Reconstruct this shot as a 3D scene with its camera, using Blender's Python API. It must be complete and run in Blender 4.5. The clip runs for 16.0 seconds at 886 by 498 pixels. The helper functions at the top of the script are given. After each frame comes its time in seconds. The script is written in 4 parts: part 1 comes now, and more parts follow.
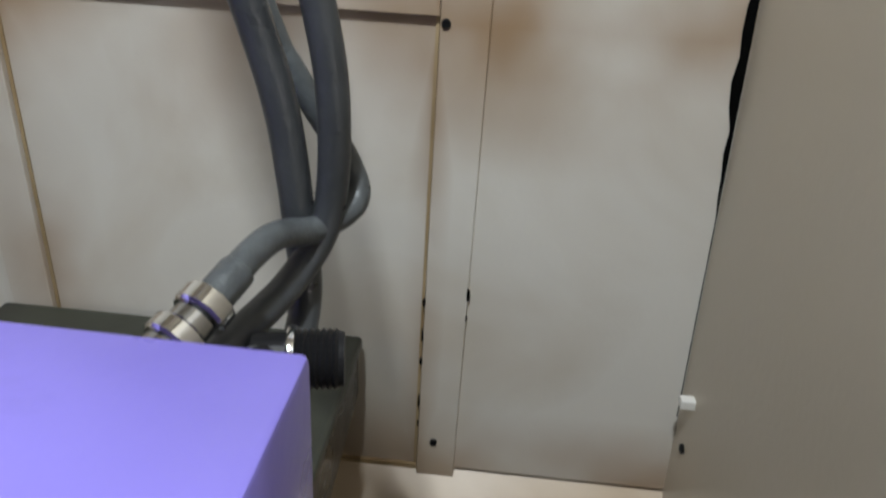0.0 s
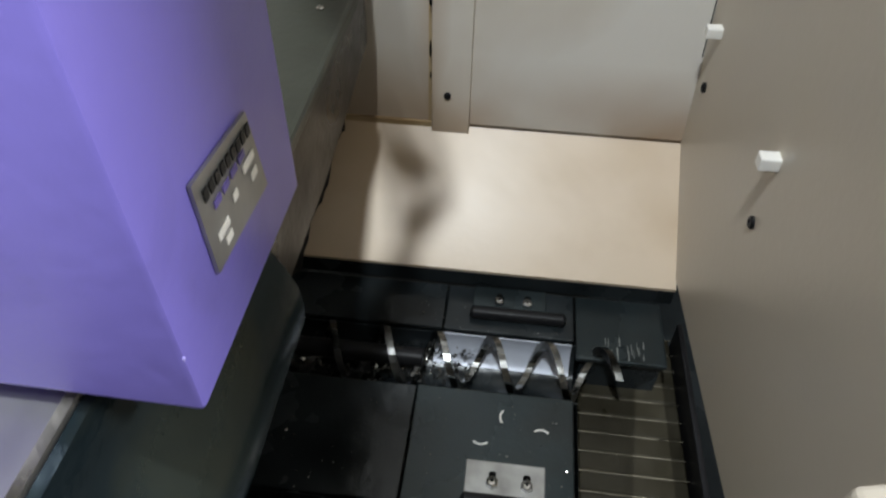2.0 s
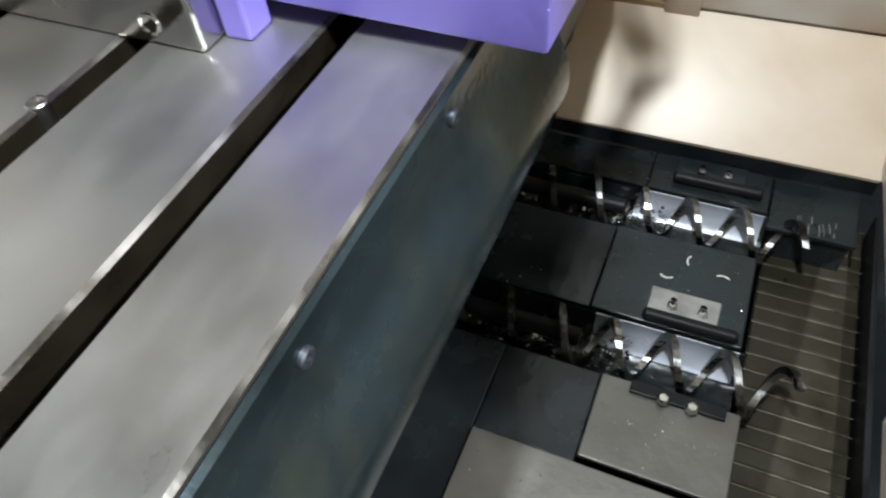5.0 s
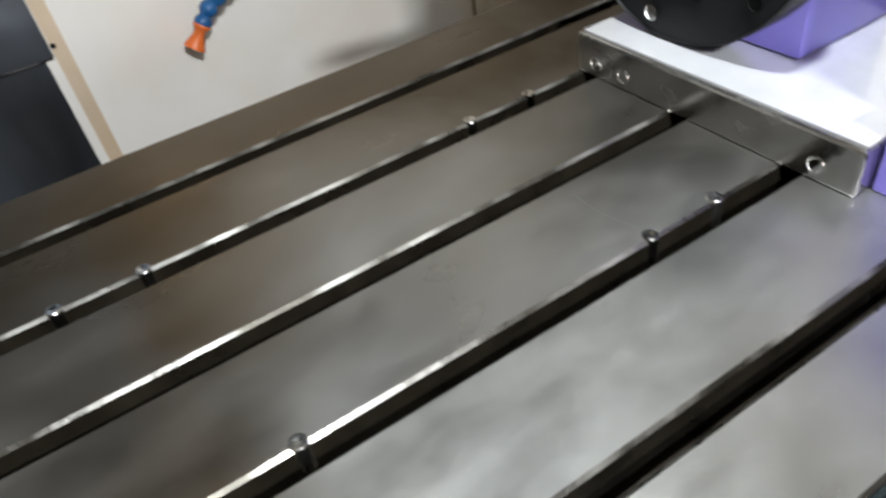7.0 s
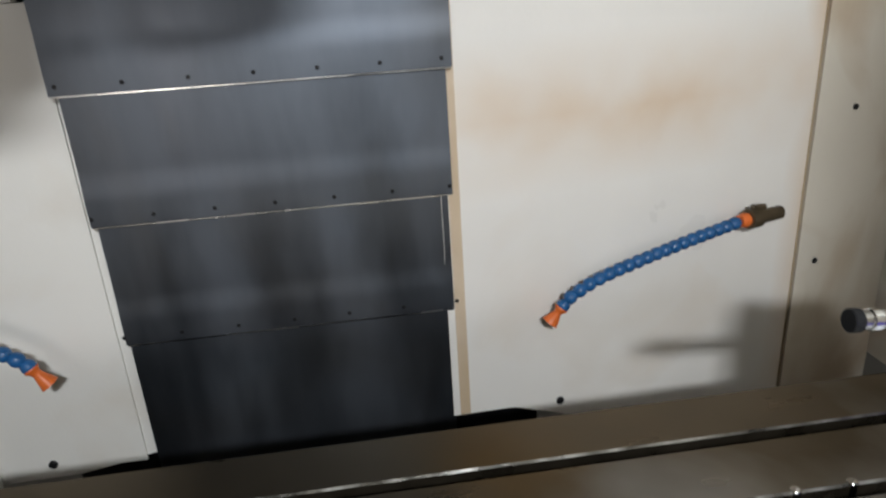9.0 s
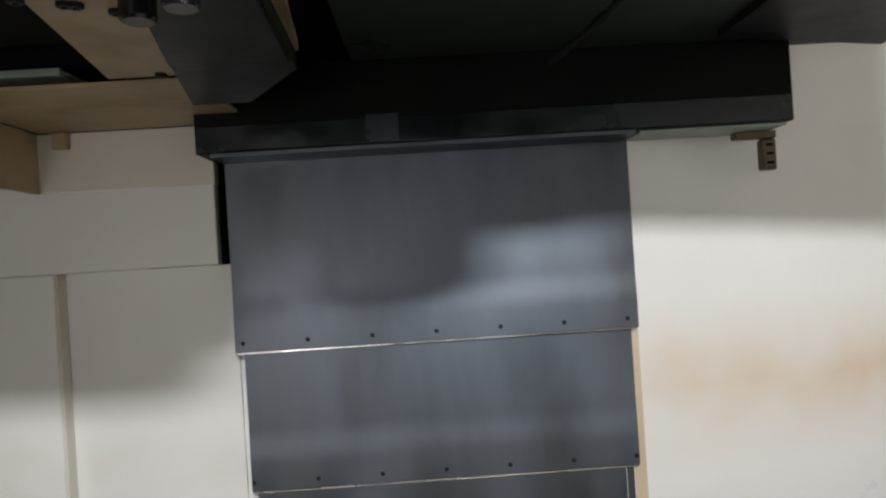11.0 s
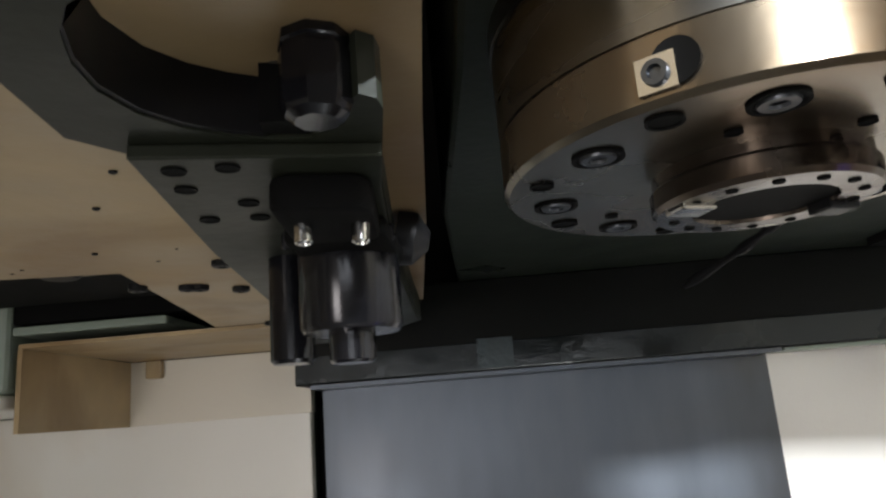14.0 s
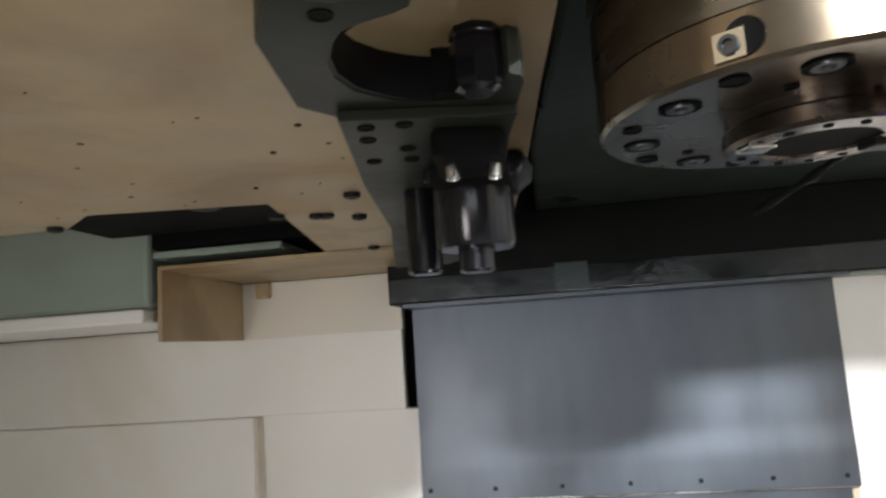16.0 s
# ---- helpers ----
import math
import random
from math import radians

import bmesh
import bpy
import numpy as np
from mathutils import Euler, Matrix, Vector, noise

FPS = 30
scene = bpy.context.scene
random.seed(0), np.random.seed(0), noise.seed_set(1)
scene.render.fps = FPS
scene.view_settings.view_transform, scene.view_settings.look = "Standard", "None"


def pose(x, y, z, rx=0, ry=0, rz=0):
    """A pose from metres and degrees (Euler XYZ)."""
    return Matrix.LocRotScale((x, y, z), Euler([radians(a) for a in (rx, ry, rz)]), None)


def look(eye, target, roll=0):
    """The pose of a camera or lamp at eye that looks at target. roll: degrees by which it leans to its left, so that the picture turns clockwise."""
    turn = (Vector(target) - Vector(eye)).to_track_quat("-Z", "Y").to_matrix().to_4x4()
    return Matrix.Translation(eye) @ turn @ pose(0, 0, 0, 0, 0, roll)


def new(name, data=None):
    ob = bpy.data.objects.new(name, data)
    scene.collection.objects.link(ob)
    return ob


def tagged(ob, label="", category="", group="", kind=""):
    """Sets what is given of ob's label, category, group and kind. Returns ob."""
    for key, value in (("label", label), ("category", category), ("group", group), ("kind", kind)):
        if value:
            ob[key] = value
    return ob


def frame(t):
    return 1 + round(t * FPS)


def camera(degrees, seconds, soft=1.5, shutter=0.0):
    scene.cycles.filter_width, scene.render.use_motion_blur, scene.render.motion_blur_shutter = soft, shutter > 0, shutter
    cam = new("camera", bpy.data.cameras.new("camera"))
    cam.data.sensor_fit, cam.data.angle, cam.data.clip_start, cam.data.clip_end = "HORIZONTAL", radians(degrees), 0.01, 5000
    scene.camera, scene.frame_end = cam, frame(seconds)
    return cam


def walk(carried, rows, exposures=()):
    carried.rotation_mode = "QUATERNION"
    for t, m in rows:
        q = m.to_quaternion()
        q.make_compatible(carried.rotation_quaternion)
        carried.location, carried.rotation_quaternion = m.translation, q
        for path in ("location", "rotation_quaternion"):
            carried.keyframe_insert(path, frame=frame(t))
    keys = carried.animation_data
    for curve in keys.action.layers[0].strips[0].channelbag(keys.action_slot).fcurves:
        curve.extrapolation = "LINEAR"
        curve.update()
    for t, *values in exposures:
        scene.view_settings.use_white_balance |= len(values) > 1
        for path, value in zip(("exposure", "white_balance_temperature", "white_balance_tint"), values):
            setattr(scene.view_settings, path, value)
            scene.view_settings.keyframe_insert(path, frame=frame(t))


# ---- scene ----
cam = camera(64.8, 16.0, soft=2.2, shutter=0.3)
PATH = [
    (0, (0.618, -0.009, 1.072), (2.415, 0.098, 0.201), 3.7),
    (0.5, (0.61, -0.018, 1.047), (2.309, 0.09, -0.003), 3.1),
    (1, (0.593, -0.028, 1.02), (2.202, 0.131, -0.156), 1.5),
    (1.5, (0.582, -0.029, 0.992), (2.081, 0.078, -0.328), 2.6),
    (2, (0.571, -0.041, 0.965), (1.976, 0.104, -0.451), 1.2),
    (2.5, (0.559, -0.044, 0.946), (1.887, 0.142, -0.538), -0.0),
    (3, (0.546, -0.046, 0.936), (1.796, 0.158, -0.612), -0.3),
    (5.5, (0.367, -0.046, 1.008), (1.44, 0.756, -0.478), -9.0),
    (6, (0.334, -0.028, 1.023), (1.295, 0.974, -0.416), -11.0),
    (6.2, (0.313, -0.021, 1.036), (1.235, 1.045, -0.383), -10.9),
    (6.5, (0.289, -0.008, 1.053), (1.118, 1.179, -0.327), -10.3),
    (7, (0.247, 0.015, 1.096), (0.919, 1.385, -0.197), -10.1),
    (7.5, (0.186, 0.018, 1.162), (0.752, 1.516, -0.036), -7.5),
    (7.7, (0.161, 0.015, 1.184), (0.687, 1.569, 0.04), -6.3),
    (8, (0.135, 0.007, 1.221), (0.554, 1.658, 0.174), -6.1),
    (8.5, (0.103, -0.022, 1.259), (0.399, 1.764, 0.409), -4.7),
    (9, (0.111, -0.06, 1.297), (0.319, 1.791, 0.568), -3.6),
    (9.5, (0.073, -0.017, 1.311), (0.223, 1.901, 0.763), -3.0),
    (9.7, (0.043, 0.001, 1.287), (0.198, 1.95, 0.866), -3.0),
    (11.8, (-0.067, 0.003, 1.314), (-0.079, 2.002, 1.369), -3.4),
    (12, (-0.084, 0.005, 1.333), (-0.098, 2.004, 1.398), -3.3),
    (12.5, (-0.104, 0.022, 1.357), (-0.123, 2.017, 1.507), -3.8),
    (13, (-0.104, 0.04, 1.369), (-0.13, 2.021, 1.648), -4.4),
    (13.5, (-0.101, 0.066, 1.38), (-0.164, 2.02, 1.803), -4.4),
    (14, (-0.094, 0.069, 1.4), (-0.178, 2.018, 1.843), -4.6),
    (14.5, (-0.084, 0.035, 1.41), (-0.099, 2.008, 1.74), -4.6),
    (15, (-0.078, 0.002, 1.396), (-0.069, 1.974, 1.732), -4.0),
    (15.5, (-0.083, 0.004, 1.39), (-0.213, 1.967, 1.753), -3.1),
    (16, (-0.112, -0.004, 1.387), (-0.392, 1.959, 1.648), -3.9),
]
walk(cam, [(t, look(eye, goal, roll)) for t, eye, goal, roll in PATH],
     [(0, -0.35), (0.5, -0.1), (1.0, 0.0), (1.5, 0.02), (2.0, 0.06), (2.5, 0.38), (3.0, 0.5), (5.5, 0.42), (6.0, 0.2), (6.5, -0.05), (7.0, 0.12), (7.5, 0.12), (8.0, 0.0), (9.0, -0.2), (9.7, -0.25), (11.8, 0.1), (12.5, 0.5), (13.0, 0.62), (13.5, 0.62), (14.0, 0.65), (14.5, 0.85), (15.0, 0.9), (16, 0.8)])

# ---- light ----
world = bpy.data.worlds.new("workshop_air")
scene.world = world
world.use_nodes = True
world.node_tree.nodes["Background"].inputs[0].default_value = (0.75, 0.8, 0.85, 1)
world.node_tree.nodes["Background"].inputs[1].default_value = 0.13


def area_lamp(name, eye, target, sx, sy, watts, color):
    data = bpy.data.lights.new(name, "AREA")
    data.shape, data.size, data.size_y, data.energy, data.color = "RECTANGLE", sx, sy, watts, color
    ob = new(name, data)
    ob.matrix_world = look(eye, target)
    return ob


area_lamp("work_lamp_light", (0.43, 0.11, 1.99), (0.66, 0.18, 0.6), 0.08, 0.05, 19, (0.88, 0.95, 1.0))
area_lamp("shop_ceiling_light", (0.24, -1.19, 2.0), (0.35, 0.9, 1.0), 0.22, 0.07, 40, (0.93, 0.97, 1.0))
# Low fill lamp added at the left for undersides and left wall.
area_lamp("left_fill_light", (-0.75, -1.30, 0.98), (-0.1, 0.8, 1.1), 0.4, 0.4, 4.8, (1.0, 0.94, 0.90))
# Fill panel added in the shop for the sheen on the way cover.
area_lamp("front_fill_light", (0.0, -3.95, 1.3), (0.0, 0.9, 1.3), 2.0, 0.9, 11, (0.92, 0.96, 1.0))

# ---- materials ----


def material(name, base, rough=0.5, metal=0.0, var=0.15, scale=6.0, stain=None, stain_amt=0.0, stain_scale=2.0, bump=0.02,
             bump_scale=120.0, stretch=(1, 1, 1), rough_var=0.15, spec=0.5, coat=0.0, lo=0.48, hi=0.72, film=None, seams=(), seam_color=(0.30, 0.17, 0.07), seam_amt=0.7):
    m = bpy.data.materials.new(name)
    m.use_nodes = True
    nt = m.node_tree
    n, l = nt.nodes, nt.links
    bsdf = n["Principled BSDF"]
    tc = n.new("ShaderNodeTexCoord")
    mp = n.new("ShaderNodeMapping")
    mp.inputs["Scale"].default_value = stretch
    l.new(tc.outputs["Object"], mp.inputs[0])
    big = n.new("ShaderNodeTexNoise")
    big.inputs["Scale"].default_value = scale
    big.inputs["Detail"].default_value = 6
    l.new(mp.outputs[0], big.inputs["Vector"])
    ramp = n.new("ShaderNodeMapRange")
    ramp.inputs[1].default_value, ramp.inputs[2].default_value = 0.3, 0.7
    ramp.inputs[3].default_value, ramp.inputs[4].default_value = 1 - var, 1 + var
    l.new(big.outputs[0], ramp.inputs[0])
    mul = n.new("ShaderNodeMix")
    mul.data_type, mul.blend_type = "RGBA", "MULTIPLY"
    mul.inputs[0].default_value = 1
    mul.inputs[6].default_value = (*base, 1)
    l.new(ramp.outputs[0], mul.inputs[7])
    col = mul.outputs[2]
    if stain:
        st = n.new("ShaderNodeTexNoise")
        st.inputs["Scale"].default_value = stain_scale
        st.inputs["Detail"].default_value = 4
        st.inputs["Distortion"].default_value = 0.6
        l.new(tc.outputs["Object"], st.inputs["Vector"])
        sr = n.new("ShaderNodeMapRange")
        sr.inputs[1].default_value, sr.inputs[2].default_value = lo, hi
        sr.inputs[3].default_value, sr.inputs[4].default_value = 0, stain_amt
        level = st.outputs[0]
        if film:
            sep = n.new("ShaderNodeSeparateXYZ")
            l.new(tc.outputs["Object"], sep.inputs[0])
            fade = n.new("ShaderNodeMapRange")
            fade.inputs[1].default_value, fade.inputs[2].default_value = film[0], film[1]
            fade.inputs[3].default_value, fade.inputs[4].default_value = film[2], film[3]
            l.new(sep.outputs["Y"], fade.inputs[0])
            add = n.new("ShaderNodeMath")
            l.new(level, add.inputs[0])
            l.new(fade.outputs[0], add.inputs[1])
            level = add.outputs[0]
        l.new(level, sr.inputs[0])
        mx = n.new("ShaderNodeMix")
        mx.data_type = "RGBA"
        l.new(sr.outputs[0], mx.inputs[0])
        l.new(col, mx.inputs[6])
        mx.inputs[7].default_value = (*stain, 1)
        col = mx.outputs[2]
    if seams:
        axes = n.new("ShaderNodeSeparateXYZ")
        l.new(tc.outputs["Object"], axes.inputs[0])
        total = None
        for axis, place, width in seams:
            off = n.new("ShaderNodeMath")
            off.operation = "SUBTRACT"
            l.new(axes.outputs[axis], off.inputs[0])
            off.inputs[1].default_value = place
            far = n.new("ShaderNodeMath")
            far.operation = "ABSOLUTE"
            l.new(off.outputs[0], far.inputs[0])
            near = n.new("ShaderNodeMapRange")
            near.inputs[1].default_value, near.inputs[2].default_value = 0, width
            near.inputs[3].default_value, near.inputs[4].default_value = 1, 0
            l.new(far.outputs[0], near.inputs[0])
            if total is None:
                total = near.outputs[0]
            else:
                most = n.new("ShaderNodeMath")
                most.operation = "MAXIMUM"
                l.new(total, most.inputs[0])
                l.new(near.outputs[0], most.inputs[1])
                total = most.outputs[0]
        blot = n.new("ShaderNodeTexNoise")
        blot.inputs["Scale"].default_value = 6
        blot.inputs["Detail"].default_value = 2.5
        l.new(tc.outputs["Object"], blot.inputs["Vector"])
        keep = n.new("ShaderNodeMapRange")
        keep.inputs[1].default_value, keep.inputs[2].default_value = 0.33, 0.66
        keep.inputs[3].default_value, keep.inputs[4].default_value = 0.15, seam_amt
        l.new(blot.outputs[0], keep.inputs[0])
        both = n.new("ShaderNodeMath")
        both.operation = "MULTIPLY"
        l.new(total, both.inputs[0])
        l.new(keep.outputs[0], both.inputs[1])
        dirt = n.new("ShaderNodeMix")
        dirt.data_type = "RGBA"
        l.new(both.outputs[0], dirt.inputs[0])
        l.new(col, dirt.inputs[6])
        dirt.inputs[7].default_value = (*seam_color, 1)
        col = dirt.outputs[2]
    l.new(col, bsdf.inputs["Base Color"])
    fine = n.new("ShaderNodeTexNoise")
    fine.inputs["Scale"].default_value = bump_scale
    fine.inputs["Detail"].default_value = 3
    l.new(mp.outputs[0], fine.inputs["Vector"])
    rr = n.new("ShaderNodeMapRange")
    rr.inputs[1].default_value, rr.inputs[2].default_value = 0.3, 0.7
    rr.inputs[3].default_value, rr.inputs[4].default_value = max(0.03, rough - rough_var), min(1, rough + rough_var)
    l.new(big.outputs[0], rr.inputs[0])
    l.new(rr.outputs[0], bsdf.inputs["Roughness"])
    bsdf.inputs["Metallic"].default_value = metal
    bsdf.inputs["Specular IOR Level"].default_value = spec
    bsdf.inputs["Coat Weight"].default_value = coat
    if bump:
        b = n.new("ShaderNodeBump")
        b.inputs["Strength"].default_value = bump
        b.inputs["Distance"].default_value = 0.01
        l.new(fine.outputs[0], b.inputs["Height"])
        l.new(b.outputs[0], bsdf.inputs["Normal"])
    return m


M_wall = material("cream_enamel", (0.72, 0.67, 0.58), 0.38, var=0.05, scale=3, stain=(0.46, 0.33, 0.20), stain_amt=0.75, stain_scale=3.0, lo=0.45, bump=0.03, rough_var=0.08)
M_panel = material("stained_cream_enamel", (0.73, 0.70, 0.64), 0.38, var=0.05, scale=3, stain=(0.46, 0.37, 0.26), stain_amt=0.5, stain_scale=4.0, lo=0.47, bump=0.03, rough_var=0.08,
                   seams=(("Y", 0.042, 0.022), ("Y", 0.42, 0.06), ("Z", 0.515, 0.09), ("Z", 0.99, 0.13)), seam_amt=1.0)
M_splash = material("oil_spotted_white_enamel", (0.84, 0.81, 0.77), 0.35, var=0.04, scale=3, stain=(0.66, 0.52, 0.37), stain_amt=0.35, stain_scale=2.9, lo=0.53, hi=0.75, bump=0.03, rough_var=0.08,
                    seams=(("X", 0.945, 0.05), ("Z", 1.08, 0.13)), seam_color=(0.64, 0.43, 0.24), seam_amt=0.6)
M_white = material("white_enamel", (0.82, 0.80, 0.76), 0.35, var=0.04, scale=3, stain=(0.60, 0.47, 0.33), stain_amt=0.55, stain_scale=2.6, lo=0.50, hi=0.75, bump=0.03, rough_var=0.08)
M_front = material("grey_beige_enamel", (0.54, 0.48, 0.39), 0.4, var=0.05, scale=3, stain=(0.5, 0.42, 0.3), stain_amt=0.3, bump=0.03, rough_var=0.08)
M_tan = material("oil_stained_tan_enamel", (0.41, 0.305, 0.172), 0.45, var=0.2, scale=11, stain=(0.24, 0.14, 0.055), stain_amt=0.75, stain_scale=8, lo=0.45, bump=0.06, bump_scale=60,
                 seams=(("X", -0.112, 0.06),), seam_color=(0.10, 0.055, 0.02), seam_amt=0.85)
M_purple = material("purple_paint", (0.205, 0.170, 0.575), 0.36, var=0.09, scale=8, bump=0.03, stain=(0.15, 0.125, 0.40), stain_amt=0.6, stain_scale=22, lo=0.56, hi=0.78)
M_scuff = material("scuffed_dark_purple", (0.13, 0.10, 0.33), 0.55, var=0.3, scale=80)
# Darker rear and brown band paint oil film plus the cover's dark reflection.
M_table = material("ground_cast_iron", (0.50, 0.505, 0.495), 0.35, metal=0.92, var=0.09, scale=7, stain=(0.080, 0.054, 0.023), stain_amt=0.92, stain_scale=3.5, lo=0.15, hi=1.0, film=(0.18, 0.55, -0.12, 0.55), bump=0.012, bump_scale=160, stretch=(1.4, 2.6, 1), rough_var=0.10,
                   seams=(("X", 0.22, 0.13),), seam_color=(0.125, 0.075, 0.024), seam_amt=0.85)
M_steel = material("machined_steel", (0.55, 0.54, 0.52), 0.25, metal=1.0, var=0.1, scale=12, bump=0.03, bump_scale=200)
M_bright = material("bright_steel", (0.85, 0.85, 0.84), 0.12, metal=1.0, var=0.05, bump=0.01, rough_var=0.05)
M_slide = material("brushed_way_cover_steel", (0.104, 0.116, 0.136), 0.42, metal=0.9, var=0.36, scale=9, stretch=(1, 1, 0.25), bump=0.004, stain=(0.09, 0.08, 0.07), stain_amt=0.5, stain_scale=2.5, rough_var=0.12)
M_apron = material("dark_blue_steel_sheet", (0.029, 0.046, 0.054), 0.25, metal=0.6, var=0.4, scale=11, stain=(0.07, 0.075, 0.05), stain_amt=0.6, stain_scale=14, bump=0.04)
M_pan = material("oily_black_sheet", (0.016, 0.020, 0.022), 0.22, metal=0.15, spec=0.35, var=0.4, scale=12, bump=0.05, bump_scale=60, rough_var=0.15)
M_olive = material("dark_olive_cover_paint", (0.046, 0.050, 0.038), 0.42, var=0.25, scale=9, stain=(0.025, 0.024, 0.018), stain_amt=0.7, stain_scale=11, bump=0.04)
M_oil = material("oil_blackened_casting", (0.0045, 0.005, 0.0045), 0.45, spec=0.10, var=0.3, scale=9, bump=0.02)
M_dark = material("blackened_steel", (0.011, 0.011, 0.012), 0.42, metal=0.0, spec=0.16, var=0.25, scale=20, bump=0.008, rough_var=0.06)
M_green = material("grey_green_casting_paint", (0.032, 0.040, 0.033), 0.42, spec=0.12, var=0.12, scale=5, bump=0.04, stain=(0.05, 0.055, 0.05), stain_amt=0.6, stain_scale=3)
M_mag = material("pale_grey_green_paint", (0.27, 0.32, 0.27), 0.45, var=0.1, scale=5, bump=0.03, stain=(0.10, 0.11, 0.09), stain_amt=0.5, stain_scale=4)
M_arm = material("dark_grey_green_paint", (0.020, 0.0225, 0.016), 0.42, spec=0.12, var=0.15, scale=8, bump=0.03, stain=(0.022, 0.024, 0.018), stain_amt=0.6, stain_scale=9)
M_gloss = material("glossy_black_steel", (0.012, 0.012, 0.015), 0.16, metal=0.4, var=0.2, scale=20, bump=0.004, rough_var=0.04)
M_chrome = material("chromed_steel", (0.5, 0.5, 0.5), 0.16, metal=1.0, var=0.1, bump=0.01, rough_var=0.05)
M_nose = material("spindle_nose_steel", (0.185, 0.17, 0.14), 0.27, metal=0.95, var=0.16, scale=14, stain=(0.15, 0.085, 0.035), stain_amt=0.75, stain_scale=11, lo=0.42, bump=0.012, rough_var=0.06)
M_barrel = material("turned_barrel_steel", (0.17, 0.163, 0.15), 0.30, metal=1.0, var=0.14, scale=5, stretch=(1, 1, 6), stain=(0.20, 0.15, 0.10), stain_amt=0.5, stain_scale=6, bump=0.02, rough_var=0.07)
M_hub = material("browned_spindle_steel", (0.095, 0.08, 0.068), 0.24, metal=0.95, var=0.3, scale=30, stain=(0.075, 0.045, 0.03), stain_amt=0.8, stain_scale=25, lo=0.42, bump=0.03, rough_var=0.10)
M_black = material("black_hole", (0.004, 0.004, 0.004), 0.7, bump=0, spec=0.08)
M_rubber = material("black_rubber_hose", (0.048, 0.052, 0.056), 0.36, var=0.2, scale=30, bump=0.1, bump_scale=300)
M_braid = material("grey_ribbed_hose", (0.095, 0.105, 0.11), 0.40, metal=0.2, var=0.2, scale=90, bump=0.12, bump_scale=300)
M_blue = material("blue_plastic", (0.013, 0.095, 0.26), 0.35, var=0.12, scale=40)
M_orange = material("orange_plastic", (0.75, 0.16, 0.03), 0.4, var=0.1, scale=40)
M_brass = material("oxidised_brown_fitting", (0.10, 0.075, 0.045), 0.4, metal=0.6, var=0.3, scale=50)
M_clip = material("white_plastic", (0.85, 0.83, 0.78), 0.4, var=0.03)
M_plate = material("worn_aluminium_plate", (0.34, 0.34, 0.33), 0.4, metal=0.7, var=0.35, scale=40)
M_sheet = material("oily_dark_steel_plate", (0.028, 0.038, 0.041), 0.28, metal=0.5, var=0.3, scale=9, bump=0.05, stain=(0.03, 0.03, 0.028), stain_amt=0.7, stain_scale=8)
M_sheet2 = material("greasy_grey_plate", (0.14, 0.135, 0.12), 0.4, metal=0.4, var=0.25, scale=10, bump=0.05, stain=(0.06, 0.05, 0.04), stain_amt=0.6, stain_scale=9)
M_soot = material("brown_black_oily_sheet", (0.05, 0.04, 0.03), 0.35, metal=0.3, var=0.4, scale=14, bump=0.06, stain=(0.012, 0.011, 0.01), stain_amt=0.9, stain_scale=12, lo=0.42)
M_chute = material("tan_stained_chute_enamel", (0.65, 0.525, 0.39), 0.36, var=0.06, scale=4, stain=(0.46, 0.33, 0.19), stain_amt=0.6, stain_scale=4, bump=0.015, rough_var=0.06)
M_scratch = material("scratched_iron", (0.40, 0.40, 0.39), 0.36, metal=0.9, var=0.1, bump=0)
M_slot = material("dark_slot_iron", (0.032, 0.026, 0.018), 0.35, metal=0.6, var=0.3, scale=30, bump=0.05)
M_edge = material("worn_slot_edge", (0.30, 0.29, 0.27), 0.33, metal=0.9, var=0.5, scale=25, stain=(0.05, 0.045, 0.035), stain_amt=0.9, stain_scale=14, lo=0.42, hi=0.6, bump=0.05)
M_milled = material("whitened_polished_metal", (0.86, 0.86, 0.88), 0.14, metal=0.45, var=0.06, scale=30, bump=0.006, rough_var=0.06)
M_concrete = material("shop_concrete", (0.35, 0.34, 0.32), 0.7, var=0.2, scale=2, bump=0.1)

# ---- mesh helpers ----


def part(name, bm, mat, parent=None, label="", smooth=False):
    me = bpy.data.meshes.new(name)
    bmesh.ops.recalc_face_normals(bm, faces=bm.faces)
    bm.to_mesh(me)
    bm.free()
    if smooth:
        for p in me.polygons:
            p.use_smooth = True
        me.set_sharp_from_angle(angle=radians(35))
    me.materials.append(mat)
    ob = new(name, me)
    if parent:
        ob.parent = parent
    if label:
        ob["label"] = label
    return ob


def thing(name, label, category, group="", at=(0, 0, 0)):
    ob = new(name)
    ob.location = at
    ob.empty_display_size = 0.02
    return tagged(ob, label, category, group)


def bm_box(x0, x1, y0, y1, z0, z1, bevel=0.0, seg=2):
    bm = bmesh.new()
    add_box(bm, x0, x1, y0, y1, z0, z1)
    if bevel:
        bmesh.ops.bevel(bm, geom=bm.edges[:], offset=bevel, segments=seg, affect="EDGES", profile=0.5)
    return bm


def add_box(bm, x0, x1, y0, y1, z0, z1):
    r = bmesh.ops.create_cube(bm, size=1)
    for v in r["verts"]:
        v.co = Vector(((x0 + x1) / 2 + v.co.x * (x1 - x0), (y0 + y1) / 2 + v.co.y * (y1 - y0), (z0 + z1) / 2 + v.co.z * (z1 - z0)))
    return r["verts"]


